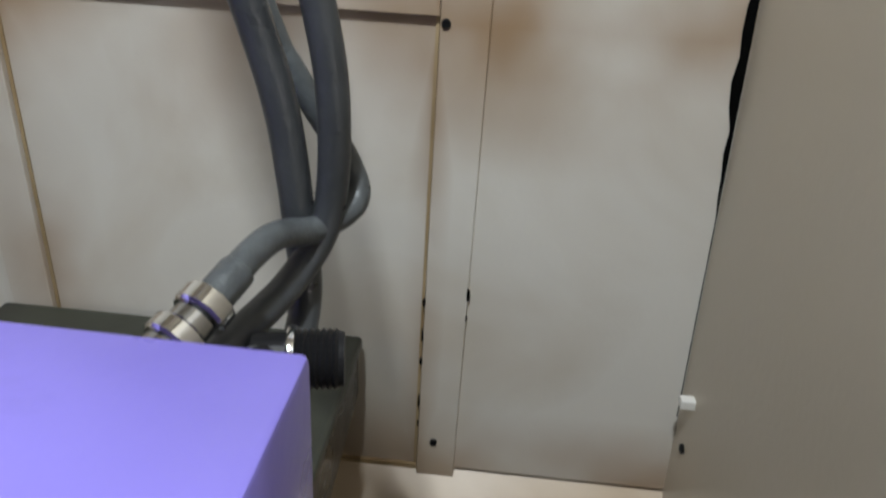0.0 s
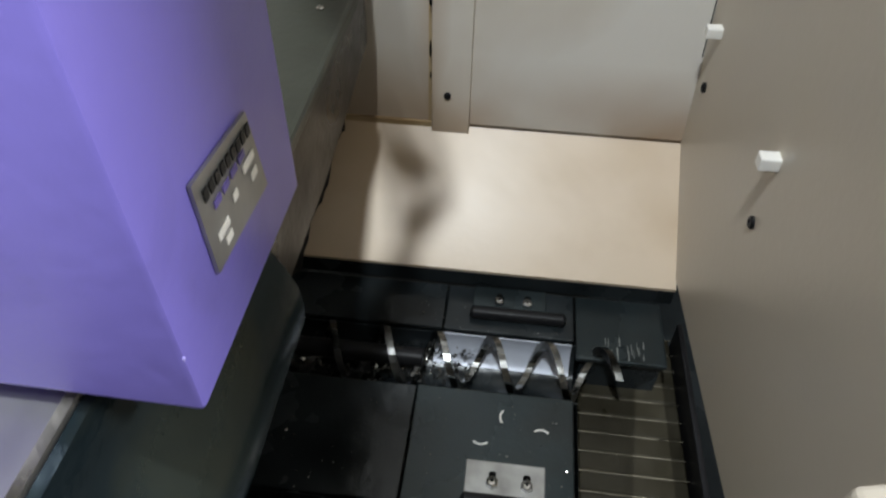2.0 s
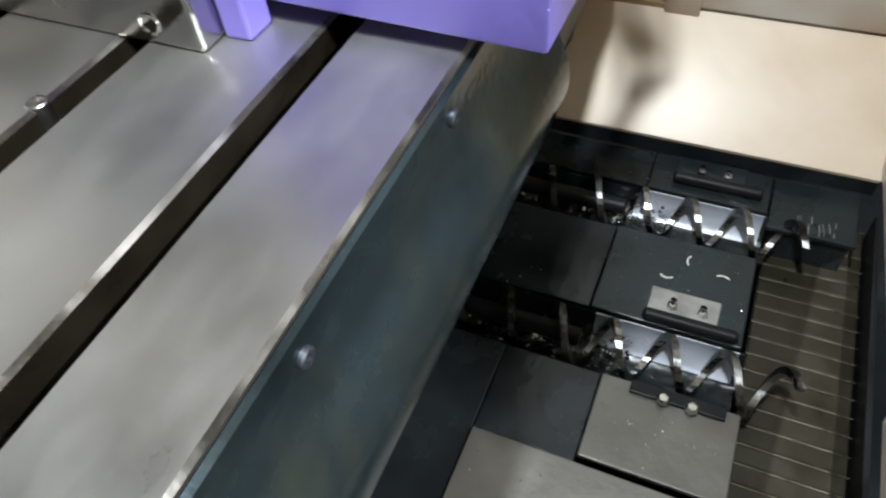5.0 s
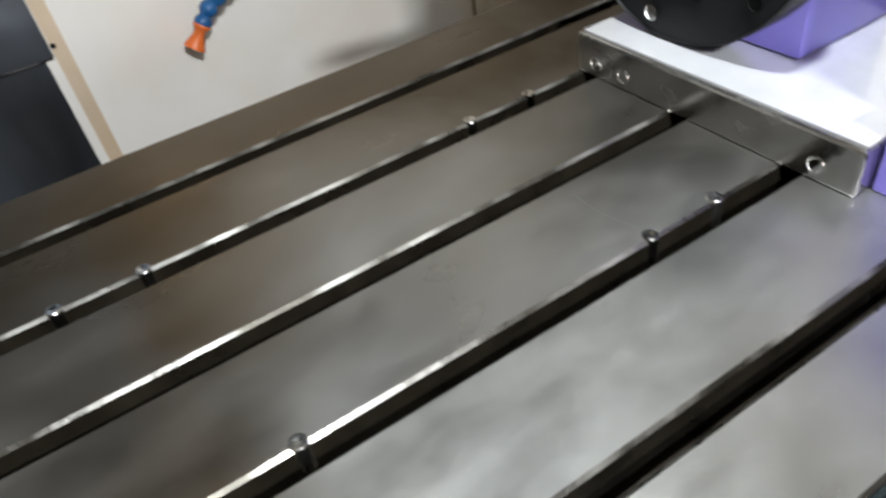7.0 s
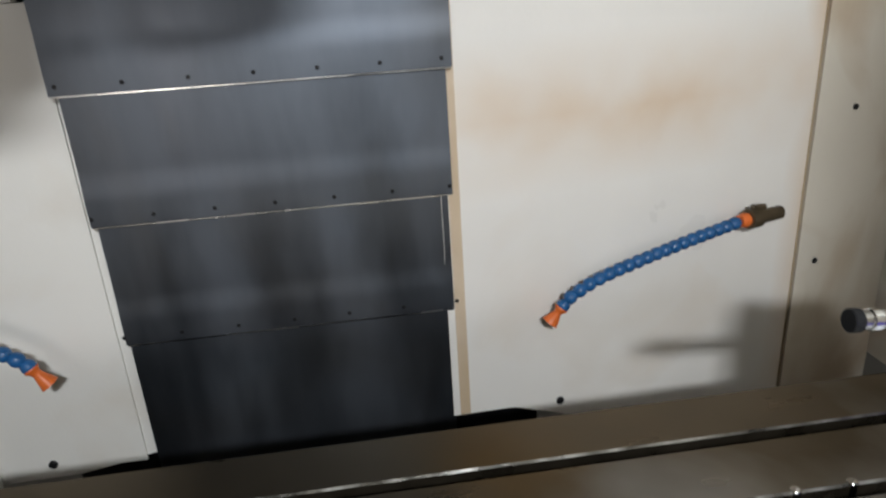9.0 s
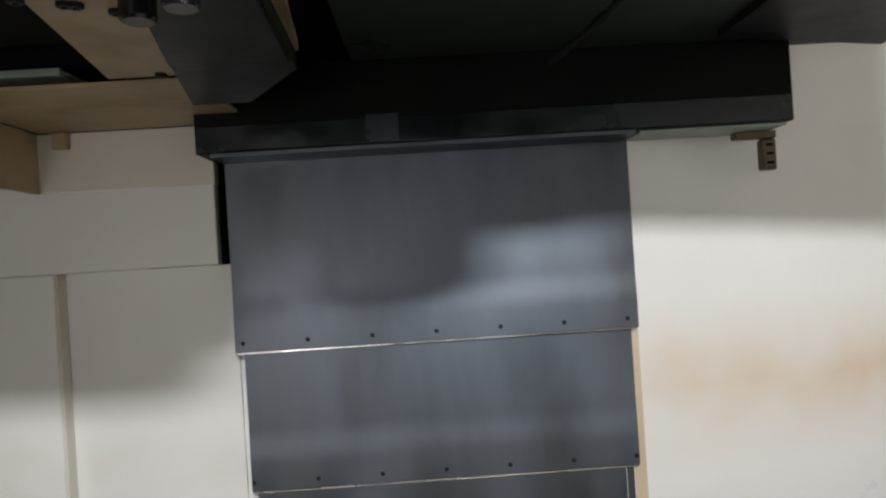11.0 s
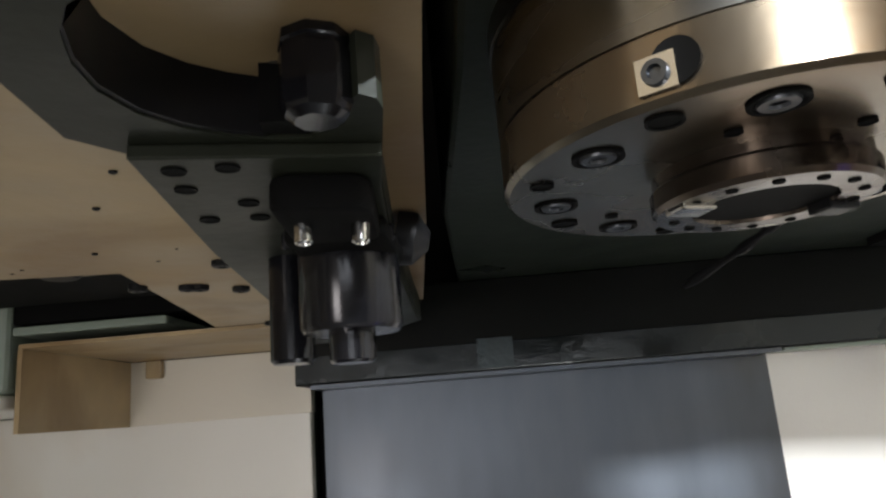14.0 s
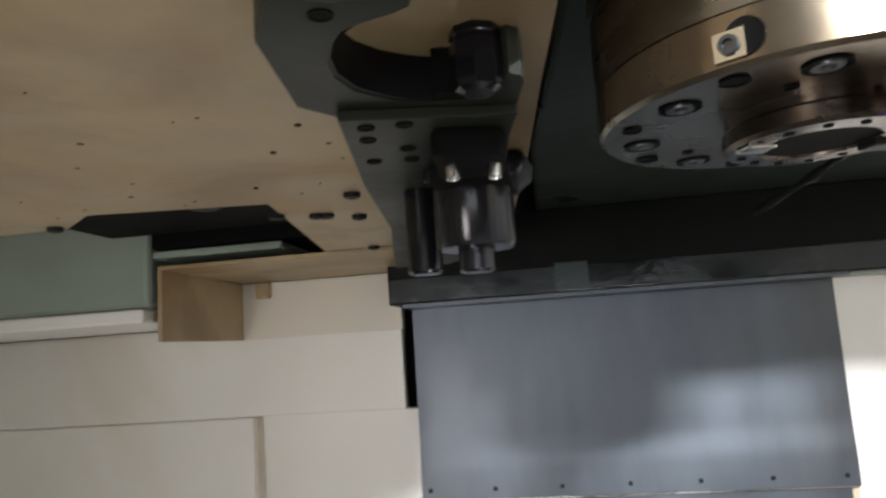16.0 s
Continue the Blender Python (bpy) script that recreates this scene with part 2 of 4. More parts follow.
def bm_prism(profile, axis, a, b, bevel=0.0):
    """Extrude a closed outline along an axis; the outline holds the other two coordinates in xyz order."""
    bm = bmesh.new()

    def co(p, s):
        c = list(p)
        c.insert("xyz".index(axis), s)
        return c
    lo = [bm.verts.new(co(p, a)) for p in profile]
    hi = [bm.verts.new(co(p, b)) for p in profile]
    bm.faces.new(lo)
    bm.faces.new(hi[::-1])
    k = len(profile)
    for i in range(k):
        bm.faces.new((lo[i], lo[(i + 1) % k], hi[(i + 1) % k], hi[i]))
    bmesh.ops.recalc_face_normals(bm, faces=bm.faces)
    if bevel:
        bmesh.ops.bevel(bm, geom=bm.edges[:], offset=bevel, segments=2, affect="EDGES", profile=0.5)
    return bm


def add_lathe(bm, rings, origin, axis, seg=32):
    """Turned body: rings of (distance along axis, radius) from origin."""
    q = Vector((0, 0, 1)).rotation_difference(Vector(axis).normalized())
    o = Vector(origin)
    prev = None
    for d, r in rings:
        ring = [bm.verts.new(o + q @ Vector((r * math.cos(2 * math.pi * i / seg), r * math.sin(2 * math.pi * i / seg), d))) for i in range(seg)]
        if prev:
            for i in range(seg):
                bm.faces.new((prev[i], prev[(i + 1) % seg], ring[(i + 1) % seg], ring[i]))
        else:
            bm.faces.new(ring[::-1])
        prev = ring
    bm.faces.new(prev)
    return bm


def bm_lathe(rings, origin, axis, seg=32):
    return add_lathe(bmesh.new(), rings, origin, axis, seg)


def bm_rod(a, b, r, seg=16, bevel=0.1):
    a, b = Vector(a), Vector(b)
    d = (b - a).length
    e = r * bevel
    return bm_lathe([(0, r - e), (e, r), (d - e, r), (d, r - e)], a, b - a, seg)


def smooth_path(pts, n=10):
    pts = [Vector(p) for p in pts]
    out = []
    for i in range(len(pts) - 1):
        p0, p1, p2, p3 = pts[max(i - 1, 0)], pts[i], pts[i + 1], pts[min(i + 2, len(pts) - 1)]
        for k in range(n):
            t = k / n
            out.append(0.5 * (2 * p1 + (p2 - p0) * t + (2 * p0 - 5 * p1 + 4 * p2 - p3) * t * t + (3 * p1 - p0 - 3 * p2 + p3) * t ** 3))
    return out + [pts[-1]]


def bm_tube(pts, r, seg=14, n=10):
    """A round tube along smoothed points; r is a number or a function of the step from 0 to 1."""
    bm = bmesh.new()
    path = smooth_path(pts, n)
    prev = None
    up = Vector((0.3, 0.5, 0.8))
    for i, p in enumerate(path):
        d = (path[min(i + 1, len(path) - 1)] - path[max(i - 1, 0)]).normalized()
        u = (up - d * up.dot(d)).normalized()
        w = d.cross(u)
        up = u
        rr = r(i / (len(path) - 1)) if callable(r) else r
        ring = [bm.verts.new(p + rr * (u * math.cos(2 * math.pi * k / seg) + w * math.sin(2 * math.pi * k / seg))) for k in range(seg)]
        if prev:
            for k in range(seg):
                bm.faces.new((prev[k], prev[(k + 1) % seg], ring[(k + 1) % seg], ring[k]))
        else:
            bm.faces.new(ring[::-1])
        prev = ring
    bm.faces.new(prev)
    return bm


def screw_head(at, axis, r, parent, mat=None, name="screw", h=None):
    """Socket-head or button screw with a dark recess, seated on the surface."""
    h = h or r * 0.6
    bm = bm_lathe([(-0.001, r), (h * 0.7, r), (h, r * 0.8), (h, r * 0.45), (h * 0.5, r * 0.4)], at, axis, 14)
    return part(name, bm, mat or M_dark, parent, smooth=True)

# ---- setting ----


def wall(name, bm, mat, label, category="wall"):
    return tagged(part(name, bm, mat), label, category, kind="structure")


XR = 1.212      # right enclosure wall
ZT = 0.80       # table top
YC = 0.965      # column cover

tagged(part("floor", bm_box(-4, 4, -4, 3, -0.05, 0.0), M_concrete), "plain grey concrete workshop floor", "floor", kind="structure")
wall("wall_shop_front", bm_box(-4, 4, -4.1, -4.0, 0, 3.2), M_white, "plain white workshop wall behind the machine door")
wall("wall_shop_west", bm_box(-4.1, -4.0, -4, 3, 0, 3.2), M_white, "plain white workshop side wall")
wall("wall_shop_east", bm_box(4.0, 4.1, -4, 3, 0, 3.2), M_white, "plain white workshop side wall")
wall("wall_shop_north", bm_box(-4, 4, 3.0, 3.1, 0, 3.2), M_white, "plain white workshop back wall")
tagged(part("ceiling", bm_box(-4, 4, -4, 3, 3.2, 3.3), M_white), "plain white workshop ceiling", "ceiling", kind="structure")

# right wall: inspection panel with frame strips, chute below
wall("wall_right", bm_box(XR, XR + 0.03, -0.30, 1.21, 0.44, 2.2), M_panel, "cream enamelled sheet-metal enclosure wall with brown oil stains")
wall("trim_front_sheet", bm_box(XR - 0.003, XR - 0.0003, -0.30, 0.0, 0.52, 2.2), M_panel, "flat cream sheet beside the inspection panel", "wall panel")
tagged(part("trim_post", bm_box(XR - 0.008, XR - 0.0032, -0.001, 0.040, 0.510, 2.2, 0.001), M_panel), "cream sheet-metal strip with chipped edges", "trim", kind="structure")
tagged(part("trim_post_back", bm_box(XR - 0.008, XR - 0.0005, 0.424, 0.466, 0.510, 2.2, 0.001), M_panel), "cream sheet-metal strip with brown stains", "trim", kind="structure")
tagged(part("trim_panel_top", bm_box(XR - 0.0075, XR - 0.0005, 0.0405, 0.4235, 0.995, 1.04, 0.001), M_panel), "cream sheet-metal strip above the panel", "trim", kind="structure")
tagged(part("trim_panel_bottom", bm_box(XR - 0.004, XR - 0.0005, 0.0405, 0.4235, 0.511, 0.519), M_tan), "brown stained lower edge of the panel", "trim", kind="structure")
wall("chute_right", bm_prism([(XR - 0.001, 0.509), (XR - 0.001, 0.515), (1.087, 0.4165), (1.088, 0.412)], "y", -0.236, 0.62), M_chute, "sloping cream sheet-metal chute above the chip pan", "chute")

tagged(part("trim_chute_lip", bm_box(1.0885, 1.0935, -0.236, 0.62, 0.392, 0.4135), M_pan), "black oily lip under the chute", "trim", kind="structure")

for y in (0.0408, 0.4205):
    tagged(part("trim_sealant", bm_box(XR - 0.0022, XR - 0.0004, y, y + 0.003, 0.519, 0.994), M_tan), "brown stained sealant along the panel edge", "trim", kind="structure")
bm = bmesh.new()
rnd = random.Random(3)
zs = [0.62 + 0.02 * i for i in range(30)]
outer = [bm.verts.new((XR - 0.0045, -0.2262 + (z - 0.62) * 0.045 + 0.0012, z)) for z in zs]
inner = [bm.verts.new((XR - 0.0035, -0.2262 + (z - 0.62) * 0.045 + 0.002 + max(0.0, min(1.0, (z - 0.84) / 0.10)) * rnd.uniform(0.002, 0.010), z)) for z in zs]
for i in range(len(zs) - 1):
    bm.faces.new((outer[i], outer[i + 1], inner[i + 1], inner[i]))
bmesh.ops.solidify(bm, geom=bm.faces[:], thickness=0.0008)
tagged(part("trim_corner_seal", bm, M_black), "crumbling black sealant in the wall corner", "trim", kind="structure")

# front panel beside the door, leaning a little
wall("wall_front", bm_prism([(0.62, 0.486), (1.095, 0.424), (1.26, 0.424), (1.26, 2.2), (0.62, 2.2)], "y", -0.255, -0.226), M_front, "grey-beige enamelled front panel beside the door opening")
for v in bpy.data.objects["wall_front"].data.vertices:
    v.co.y += (v.co.z - 0.62) * 0.045
wall("wall_front_left", bm_box(-1.28, -0.72, -0.25, -0.222, 0.3, 2.2), M_front, "grey-beige enamelled front panel beside the door opening")
wall("wall_front_lintel", bm_box(-0.72, 0.62, -0.25, -0.222, 2.0, 2.2), M_front, "grey-beige enamelled panel above the door opening")
wall("wall_front_sill", bm_box(-0.72, 0.62, -0.45, -0.42, 0.0, 0.62), M_front, "grey-beige enamelled panel below the door opening")
wall("wall_left", bm_box(-1.30, -1.27, -0.26, 1.2, 0.3, 2.2), M_wall, "cream enamelled sheet-metal enclosure wall")
tagged(part("enclosure_roof", bm_box(-1.3, 1.3, -0.25, 1.3, 2.2, 2.23), M_wall), "cream sheet-metal roof of the enclosure", "ceiling", kind="structure")

# back walls either side of the column


def sloped_panel(pts, x_to_y, thick):
    """Upright sheet whose outline is in x and z and whose depth follows x."""
    bm = bmesh.new()
    lo = [bm.verts.new((x, x_to_y(x), z)) for x, z in pts]
    hi = [bm.verts.new((x, x_to_y(x) + thick, z)) for x, z in pts]
    bm.faces.new(lo)
    bm.faces.new(hi[::-1])
    for i in range(len(pts)):
        j = (i + 1) % len(pts)
        bm.faces.new((lo[i], lo[j], hi[j], hi[i]))
    return bm


def right_y(x):
    return 0.974 + (x - 0.225) * 0.215


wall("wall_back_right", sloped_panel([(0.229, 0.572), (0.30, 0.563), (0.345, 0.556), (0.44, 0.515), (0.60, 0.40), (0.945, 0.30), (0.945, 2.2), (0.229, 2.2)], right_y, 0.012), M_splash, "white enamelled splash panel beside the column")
tagged(part("trim_splash_edge", sloped_panel([(0.2413, 0.5715), (0.2595, 0.5690), (0.2595, 1.43), (0.2413, 1.43)], lambda x: right_y(x) - 0.0012, 0.001), M_chute), "cream folded edge of the splash panel beside the column", "trim", kind="structure")
wall("wall_back_corner", sloped_panel([(0.953, 0.30), (1.2115, 0.30), (1.2115, 2.2), (0.953, 2.2)], lambda x: 1.126 + (x - 0.95) * 0.30, 0.012), M_wall, "cream enamelled corner panel of the enclosure")
tagged(part("trim_seam", bm_box(0.938, 0.96, 1.136, 1.15, 0.3, 2.2), M_tan), "brown sealed seam between the back panels", "trim", kind="structure")
wall("wall_back_left", bm_prism([(-1.3, 0.53), (-0.42, 0.540), (-0.34, 0.553), (-0.285, 0.565), (-0.285, 1.2965), (-1.3, 1.2965)], "y", 0.992, 1.004), M_white, "white enamelled splash panel beside the column")
wall("wall_back_left_upper", bm_box(-1.3, -0.318, 0.970, 0.991, 1.297, 1.4295, 0.002), M_white, "white enamelled upper panel beside the column")
wall("wall_back_left_side", bm_box(-1.3, -0.5415, 0.968, 0.991, 0.53, 1.2965, 0.002), M_white, "white enamelled side panel next to a recess")
tagged(part("trim_recess_jamb", bm_box(-0.5410, -0.5370, 0.969, 0.9915, 0.60, 1.2955), M_wall), "cream strip on the edge of the recess", "trim", kind="structure")
tagged(part("trim_recess_edge", bm_box(-0.345, -0.301, 0.986, 0.9915, 0.556, 1.2955), M_white), "white sheet-metal strip beside the column cover", "trim", kind="structure")
wall("wall_back_left_top", bm_box(-1.3, -0.319, 0.992, 1.01, 1.2975, 2.2), M_green, "dark grey-green panel behind the tool changer")
wall("column_front", bm_box(-0.45, 0.40, 1.06, 1.2, 0.27, 2.2), M_dark, "dark machine column behind the way cover")

# chip pan
wall("pan", bm_box(-1.25, 1.26, -0.42, 1.15, 0.2, 0.27), M_pan, "black oily chip pan under the table", "chip pan")

# ---- enclosure fittings ----


def wall_clip(x, z):
    y = -0.226 + (z - 0.62) * 0.045
    ob = thing("wall_clip", "small white plastic clip on the front panel", "clip", "clips on the front panel", at=(x, y, z))
    part("block", bm_box(-0.0055, 0.0055, -0.001, 0.0135, -0.005, 0.005, 0.0012), M_clip, ob)
    return ob


wall_clip(1.172, 0.665), wall_clip(0.963, 0.681)


def panel_screw(at, axis, r=0.0045, label="small dark screw in the enclosure panel", mat=None):
    ob = thing("panel_screw", label, "screw", "screws in the enclosure panels", at=at)
    screw_head((0, 0, 0), axis, r, ob, mat, "head")
    return ob


panel_screw((1.176, -0.2265, 0.606), (0, 1, 0), 0.005)
panel_screw((0.967, -0.226, 0.623), (0, 1, 0), 0.005)
panel_screw((XR - 0.008, 0.023, 0.557), (-1, 0, 0), 0.004)
panel_screw((XR - 0.008, 0.035, 0.990), (-1, 0, 0), 0.004)
panel_screw((0.434, right_y(0.434), 0.546), (0, -1, 0), 0.0075)
panel_screw((1.0, 1.141, 0.716), (0, -1, 0), 0.006)
panel_screw((1.05, 1.156, 1.02), (0, -1, 0), 0.006)
panel_screw((-0.455, 0.992, 0.567), (0, -1, 0), 0.0075)


def paint_chip(at, w, h):
    """A dark chip where the enamel has come off along a strip's edge."""
    ob = thing("paint_chip", "dark chip in the cream enamel of the strip", "paint chip", "chips along the strip", at=at)
    bm = bmesh.new()
    n = 7
    ring = [bm.verts.new((-0.0004, w * math.cos(6.283 * i / n) * random.uniform(0.5, 1), h * math.sin(6.283 * i / n) * random.uniform(0.6, 1))) for i in range(n)]
    ring2 = [bm.verts.new((0.0004, v.co.y, v.co.z)) for v in ring]
    bm.faces.new(ring)
    bm.faces.new(ring2[::-1])
    for i in range(n):
        bm.faces.new((ring[i], ring[(i + 1) % n], ring2[(i + 1) % n], ring2[i]))
    part("flake", bm, M_black, ob)


for y, z, w, h in ((0.041, 0.729, 0.002, 0.007), (0.041, 0.69, 0.0015, 0.010), (0.041, 0.66, 0.002, 0.006), (0.041, 0.61, 0.0015, 0.012), (0.041, 0.58, 0.0012, 0.006), (-0.001, 0.742, 0.0022, 0.009), (-0.001, 0.715, 0.001, 0.005)):
    paint_chip((XR - 0.0084, y, z), w, h)

# door edge with its rail bracket
door = thing("machine_door", "grey-beige machine door edge slid open beside the panel", "door")
part("leaf", bm_box(0.58, 0.70, -0.266, -0.261, 0.50, 1.98), M_front, door)
part("rail_bracket", bm_prism([(-0.222, 0.635), (-0.202, 0.635), (-0.198, 0.655), (-0.2, 0.69), (-0.222, 0.70)], "x", 0.58, 0.728, 0.003), M_wall, door, "pale rounded door rail bracket")
part("lower_rail", bm_prism([(-0.226, 0.53), (-0.206, 0.53), (-0.203, 0.57), (-0.203, 0.634), (-0.222, 0.634)], "x", 0.58, 0.708, 0.003), M_wall, door)
screw_head((0.712, -0.198, 0.662), (0, 1, 0.1), 0.004, door)

# ---- table ----
table = thing("machine_table", "grey ground cast-iron milling table with five lengthwise slots", "machine table")
X0, X1, YF, YR = -0.78, 0.775, 0.07, 0.625
SW, CH = 0.0081, 0.0022
SLOT = [0.15 - SW - CH + 0.1 * k for k in range(5)]
outline = [(YF, ZT - 0.002), (YF + 0.002, ZT)]
for c in SLOT:
    outline += [(c - SW - CH, ZT), (c - SW, ZT - CH), (c - SW, ZT - 0.026), (c - 0.018, ZT - 0.026), (c - 0.018, ZT - 0.04), (c + 0.018, ZT - 0.04), (c + 0.018, ZT - 0.026),
                (c + SW, ZT - 0.026), (c + SW, ZT - CH), (c + SW + CH, ZT)]
outline += [(YR - 0.002, ZT), (YR, ZT - 0.002), (YR, ZT - 0.1), (YF, ZT - 0.1)]
body = part("body", bm_prism(outline, "x", X0, X1), M_table, table)
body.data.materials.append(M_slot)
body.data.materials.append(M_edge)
# faces inside the slots get a darker material than the ground top
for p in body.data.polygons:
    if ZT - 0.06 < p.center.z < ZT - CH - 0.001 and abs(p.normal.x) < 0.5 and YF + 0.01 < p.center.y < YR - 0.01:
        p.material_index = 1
    elif ZT - CH < p.center.z < ZT - 0.0001 and abs(p.normal.x) < 0.5:
        p.material_index = 2
# dowel-shaped bushings let into the slot sides
for x, k in ((0.506, 3), (0.567, 3), (0.169, 3), (0.230, 3), (0.566, 1), (0.508, 1), (-0.14, 3), (0.20, 1), (0.262, 1)):
    for side in (1,):
        y = SLOT[k] + side * (SW + 0.0034)
        part("bushing", bm_lathe([(-0.020, 0.0056), (0.0001, 0.0056), (0.0009, 0.005), (0.0009, 0.002), (0.0005, 0.001)], (x, y, ZT), (0, 0, 1), 18), M_steel, table, smooth=True)
# light curved scratches on the ground face
for cx, cy, r, a0, n in ((0.60, 0.30, 0.10, 3.0, 7), (0.56, 0.02, 0.19, 1.55, 5)):
    pts = [(cx + r * math.cos(a0 + 0.09 * i), cy + r * math.sin(a0 + 0.09 * i)) for i in range(n)]
    pts = [p for p in pts if not any(abs(p[1] - c) < SW + CH + 0.002 for c in SLOT)]
    bm = bmesh.new()
    prev = None
    for i, (px, py) in enumerate(pts):
        q = [bm.verts.new((px, py, ZT + 0.0001)), bm.verts.new((px + 0.0006, py + 0.0007, ZT + 0.0001))]
        if prev and (Vector(pts[i]) - Vector(pts[i - 1])).length < 0.03:
            bm.faces.new((prev[0], q[0], q[1], prev[1]))
        prev = q
    part("scratch", bm, M_scratch, table)
skirt = [(YF - 0.0005, ZT - 0.004), (YF - 0.003, ZT - 0.006)]
for i in range(9):
    skirt.append((YF - 0.004 - 0.020 * math.sin(math.pi * i / 8), ZT - 0.04 - 0.10 * i / 8))
skirt += [(YF + 0.004, ZT - 0.14), (YF + 0.004, ZT - 0.101), (YF - 0.001, ZT - 0.10)]
part("front_skirt", bm_prism(skirt, "x", X0, X1 + 0.003), M_apron, table, "dark blue-grey curved sheet-metal skirt", smooth=True)
part("end_gutter", bm_box(X1, X1 + 0.012, YF, YR, ZT - 0.10, ZT - 0.012, 0.002), M_apron, table)
for x in (0.300, 0.497, 0.637):
    screw_head((x, YF - 0.003, ZT - 0.0185), (0, -1, 0), 0.0047, table, M_slide, "bolt")
part("saddle", bm_box(-0.45, 0.45, 0.16, 0.58, 0.27, ZT - 0.1, 0.01), M_dark, table)

way_cover = thing("way_cover", "dark steel way cover box under the table end", "way cover")
part("cover_body", bm_box(0.70, 1.199, 0.100, 0.47, 0.672, 0.687, 0.004), M_olive, way_cover)
part("side_sheet", bm_prism([(0.70, 0.671), (1.198, 0.671), (1.198, 0.617), (1.10, 0.60), (1.0, 0.59), (0.70, 0.585)], "y", 0.104, 0.108), M_soot, way_cover, "grey sheet-metal side of the cover")
bm = bmesh.new()
torn = random.Random(8)
upper, lower = [], []
for i in range(27):
    x = 0.80 + 0.012 * i
    z = 0.598 + max(0.0, x - 1.0) * 0.14
    upper.append(bm.verts.new((x, 0.1085, z + 0.012)))
    lower.append(bm.verts.new((x, 0.112, z - 0.034 + 0.010 * math.sin(i * 0.9) + torn.uniform(-0.006, 0.006))))
for i in range(26):
    bm.faces.new((upper[i], upper[i + 1], lower[i + 1], lower[i]))
bmesh.ops.solidify(bm, geom=bm.faces[:], thickness=0.002)
part("torn_strip", bm, M_black, way_cover, "torn black rubber strip hanging below the cover")
part("support", bm_box(0.60, 1.07, 0.24, 0.44, 0.27, 0.671), M_dark, way_cover)
screw_head((1.12, 0.125, 0.687), (0, 0, 1), 0.0035, way_cover, M_steel)

# ---- rotary table ----
rotary = thing("rotary_table", "purple painted rotary indexing head with a dark drilled faceplate", "rotary table")


def housing(pts, x0, x1):
    bm = bm_prism(pts, "x", x0, x1)
    bmesh.ops.bevel(bm, geom=bm.edges[:], offset=0.0022, segments=2, affect="EDGES", profile=0.5)
    return bm


part("motor_housing", housing([(0.028, 0.808), (0.028, 0.978), (0.192, 0.980), (0.192, 0.806), (0.185, 0.806), (0.185, 0.812)], 0.660, 0.751), M_purple, rotary, "purple painted motor housing", smooth=True)
part("housing", housing([(0.29, 0.838), (0.29, 0.96), (0.33, 1.04), (0.44, 1.04), (0.48, 0.98), (0.48, 0.838)], 0.690, 0.80), M_purple, rotary, "purple painted housing", smooth=True)
part("foot", bm_box(0.640, 0.66, 0.176, 0.1925, ZT, ZT + 0.06, 0.002), M_purple, rotary)
base = part("base", bm_box(0.624, 0.80, 0.1935, 0.453, ZT, ZT + 0.035, 0.0025), M_steel, rotary, "bright machined steel base block")
# White base colour paints the bright wall reflected in the polished top.
part("base_top", bm_box(0.629, 0.799, 0.196, 0.450, ZT + 0.0351, ZT + 0.0364), M_milled, rotary, "polished metal top of the base, whitened for the reflected wall")
for y in (0.223, 0.398, 0.43):
    part("bolt_hole", bm_lathe([(0, 0.0062), (0.0012, 0.0062), (0.0014, 0.005), (0.0006, 0.0045)], (0.6242, y, ZT + 0.012), (-1, 0, 0), 18), M_bright, rotary, smooth=True)
FX, FY, FZ, FR = 0.657, 0.381, 0.952, 0.1145
plate = part("faceplate", bm_lathe([(0, FR - 0.002), (-0.002, FR - 0.001), (0.0, FR), (0.028, FR), (0.0325, FR - 0.002)], (FX, FY, FZ), (1, 0, 0), 72), M_dark, rotary, "dark drilled faceplate", smooth=True)
part("hub", bm_lathe([(0, 0.040), (0.004, 0.042), (0.010, 0.040), (0.012, 0.032), (0.002, 0.028)], (FX, FY, FZ), (-1, 0, 0), 40), M_slide, plate, "dark steel centre hub", smooth=True)
for i in range(12):
    a = math.pi * i / 6 + 0.2
    r = 0.098 if i % 2 else 0.074
    part("plate_hole", bm_lathe([(0, 0.0065), (0.0010, 0.0065), (0.0012, 0.0055), (0.0003, 0.005)], (FX - 0.0021, FY + r * math.cos(a), FZ + r * math.sin(a)), (-1, 0, 0), 16), M_black if i % 3 else M_steel, plate, smooth=True)
part("plate_groove", bm_lathe([(0, 0.056), (0.0008, 0.056), (0.0008, 0.0545), (0.0002, 0.054)], (FX - 0.002, FY, FZ), (-1, 0, 0), 48), M_steel, plate, smooth=True)
# stop rod
rod = part("stop_rod", bm_rod((0.512, 0.415, 1.007), (0.656, 0.415, 0.9965), 0.0085, 20), M_steel, rotary, "steel rod with a screw at its tip", smooth=True)
part("rod_tip", bm_rod((0.502, 0.415, 1.0078), (0.512, 0.415, 1.007), 0.0105, 20), M_dark, rod, smooth=True)
part("rod_collar", bm_rod((0.520, 0.415, 1.0064), (0.530, 0.415, 1.0057), 0.0098, 20), M_bright, rod, smooth=True)
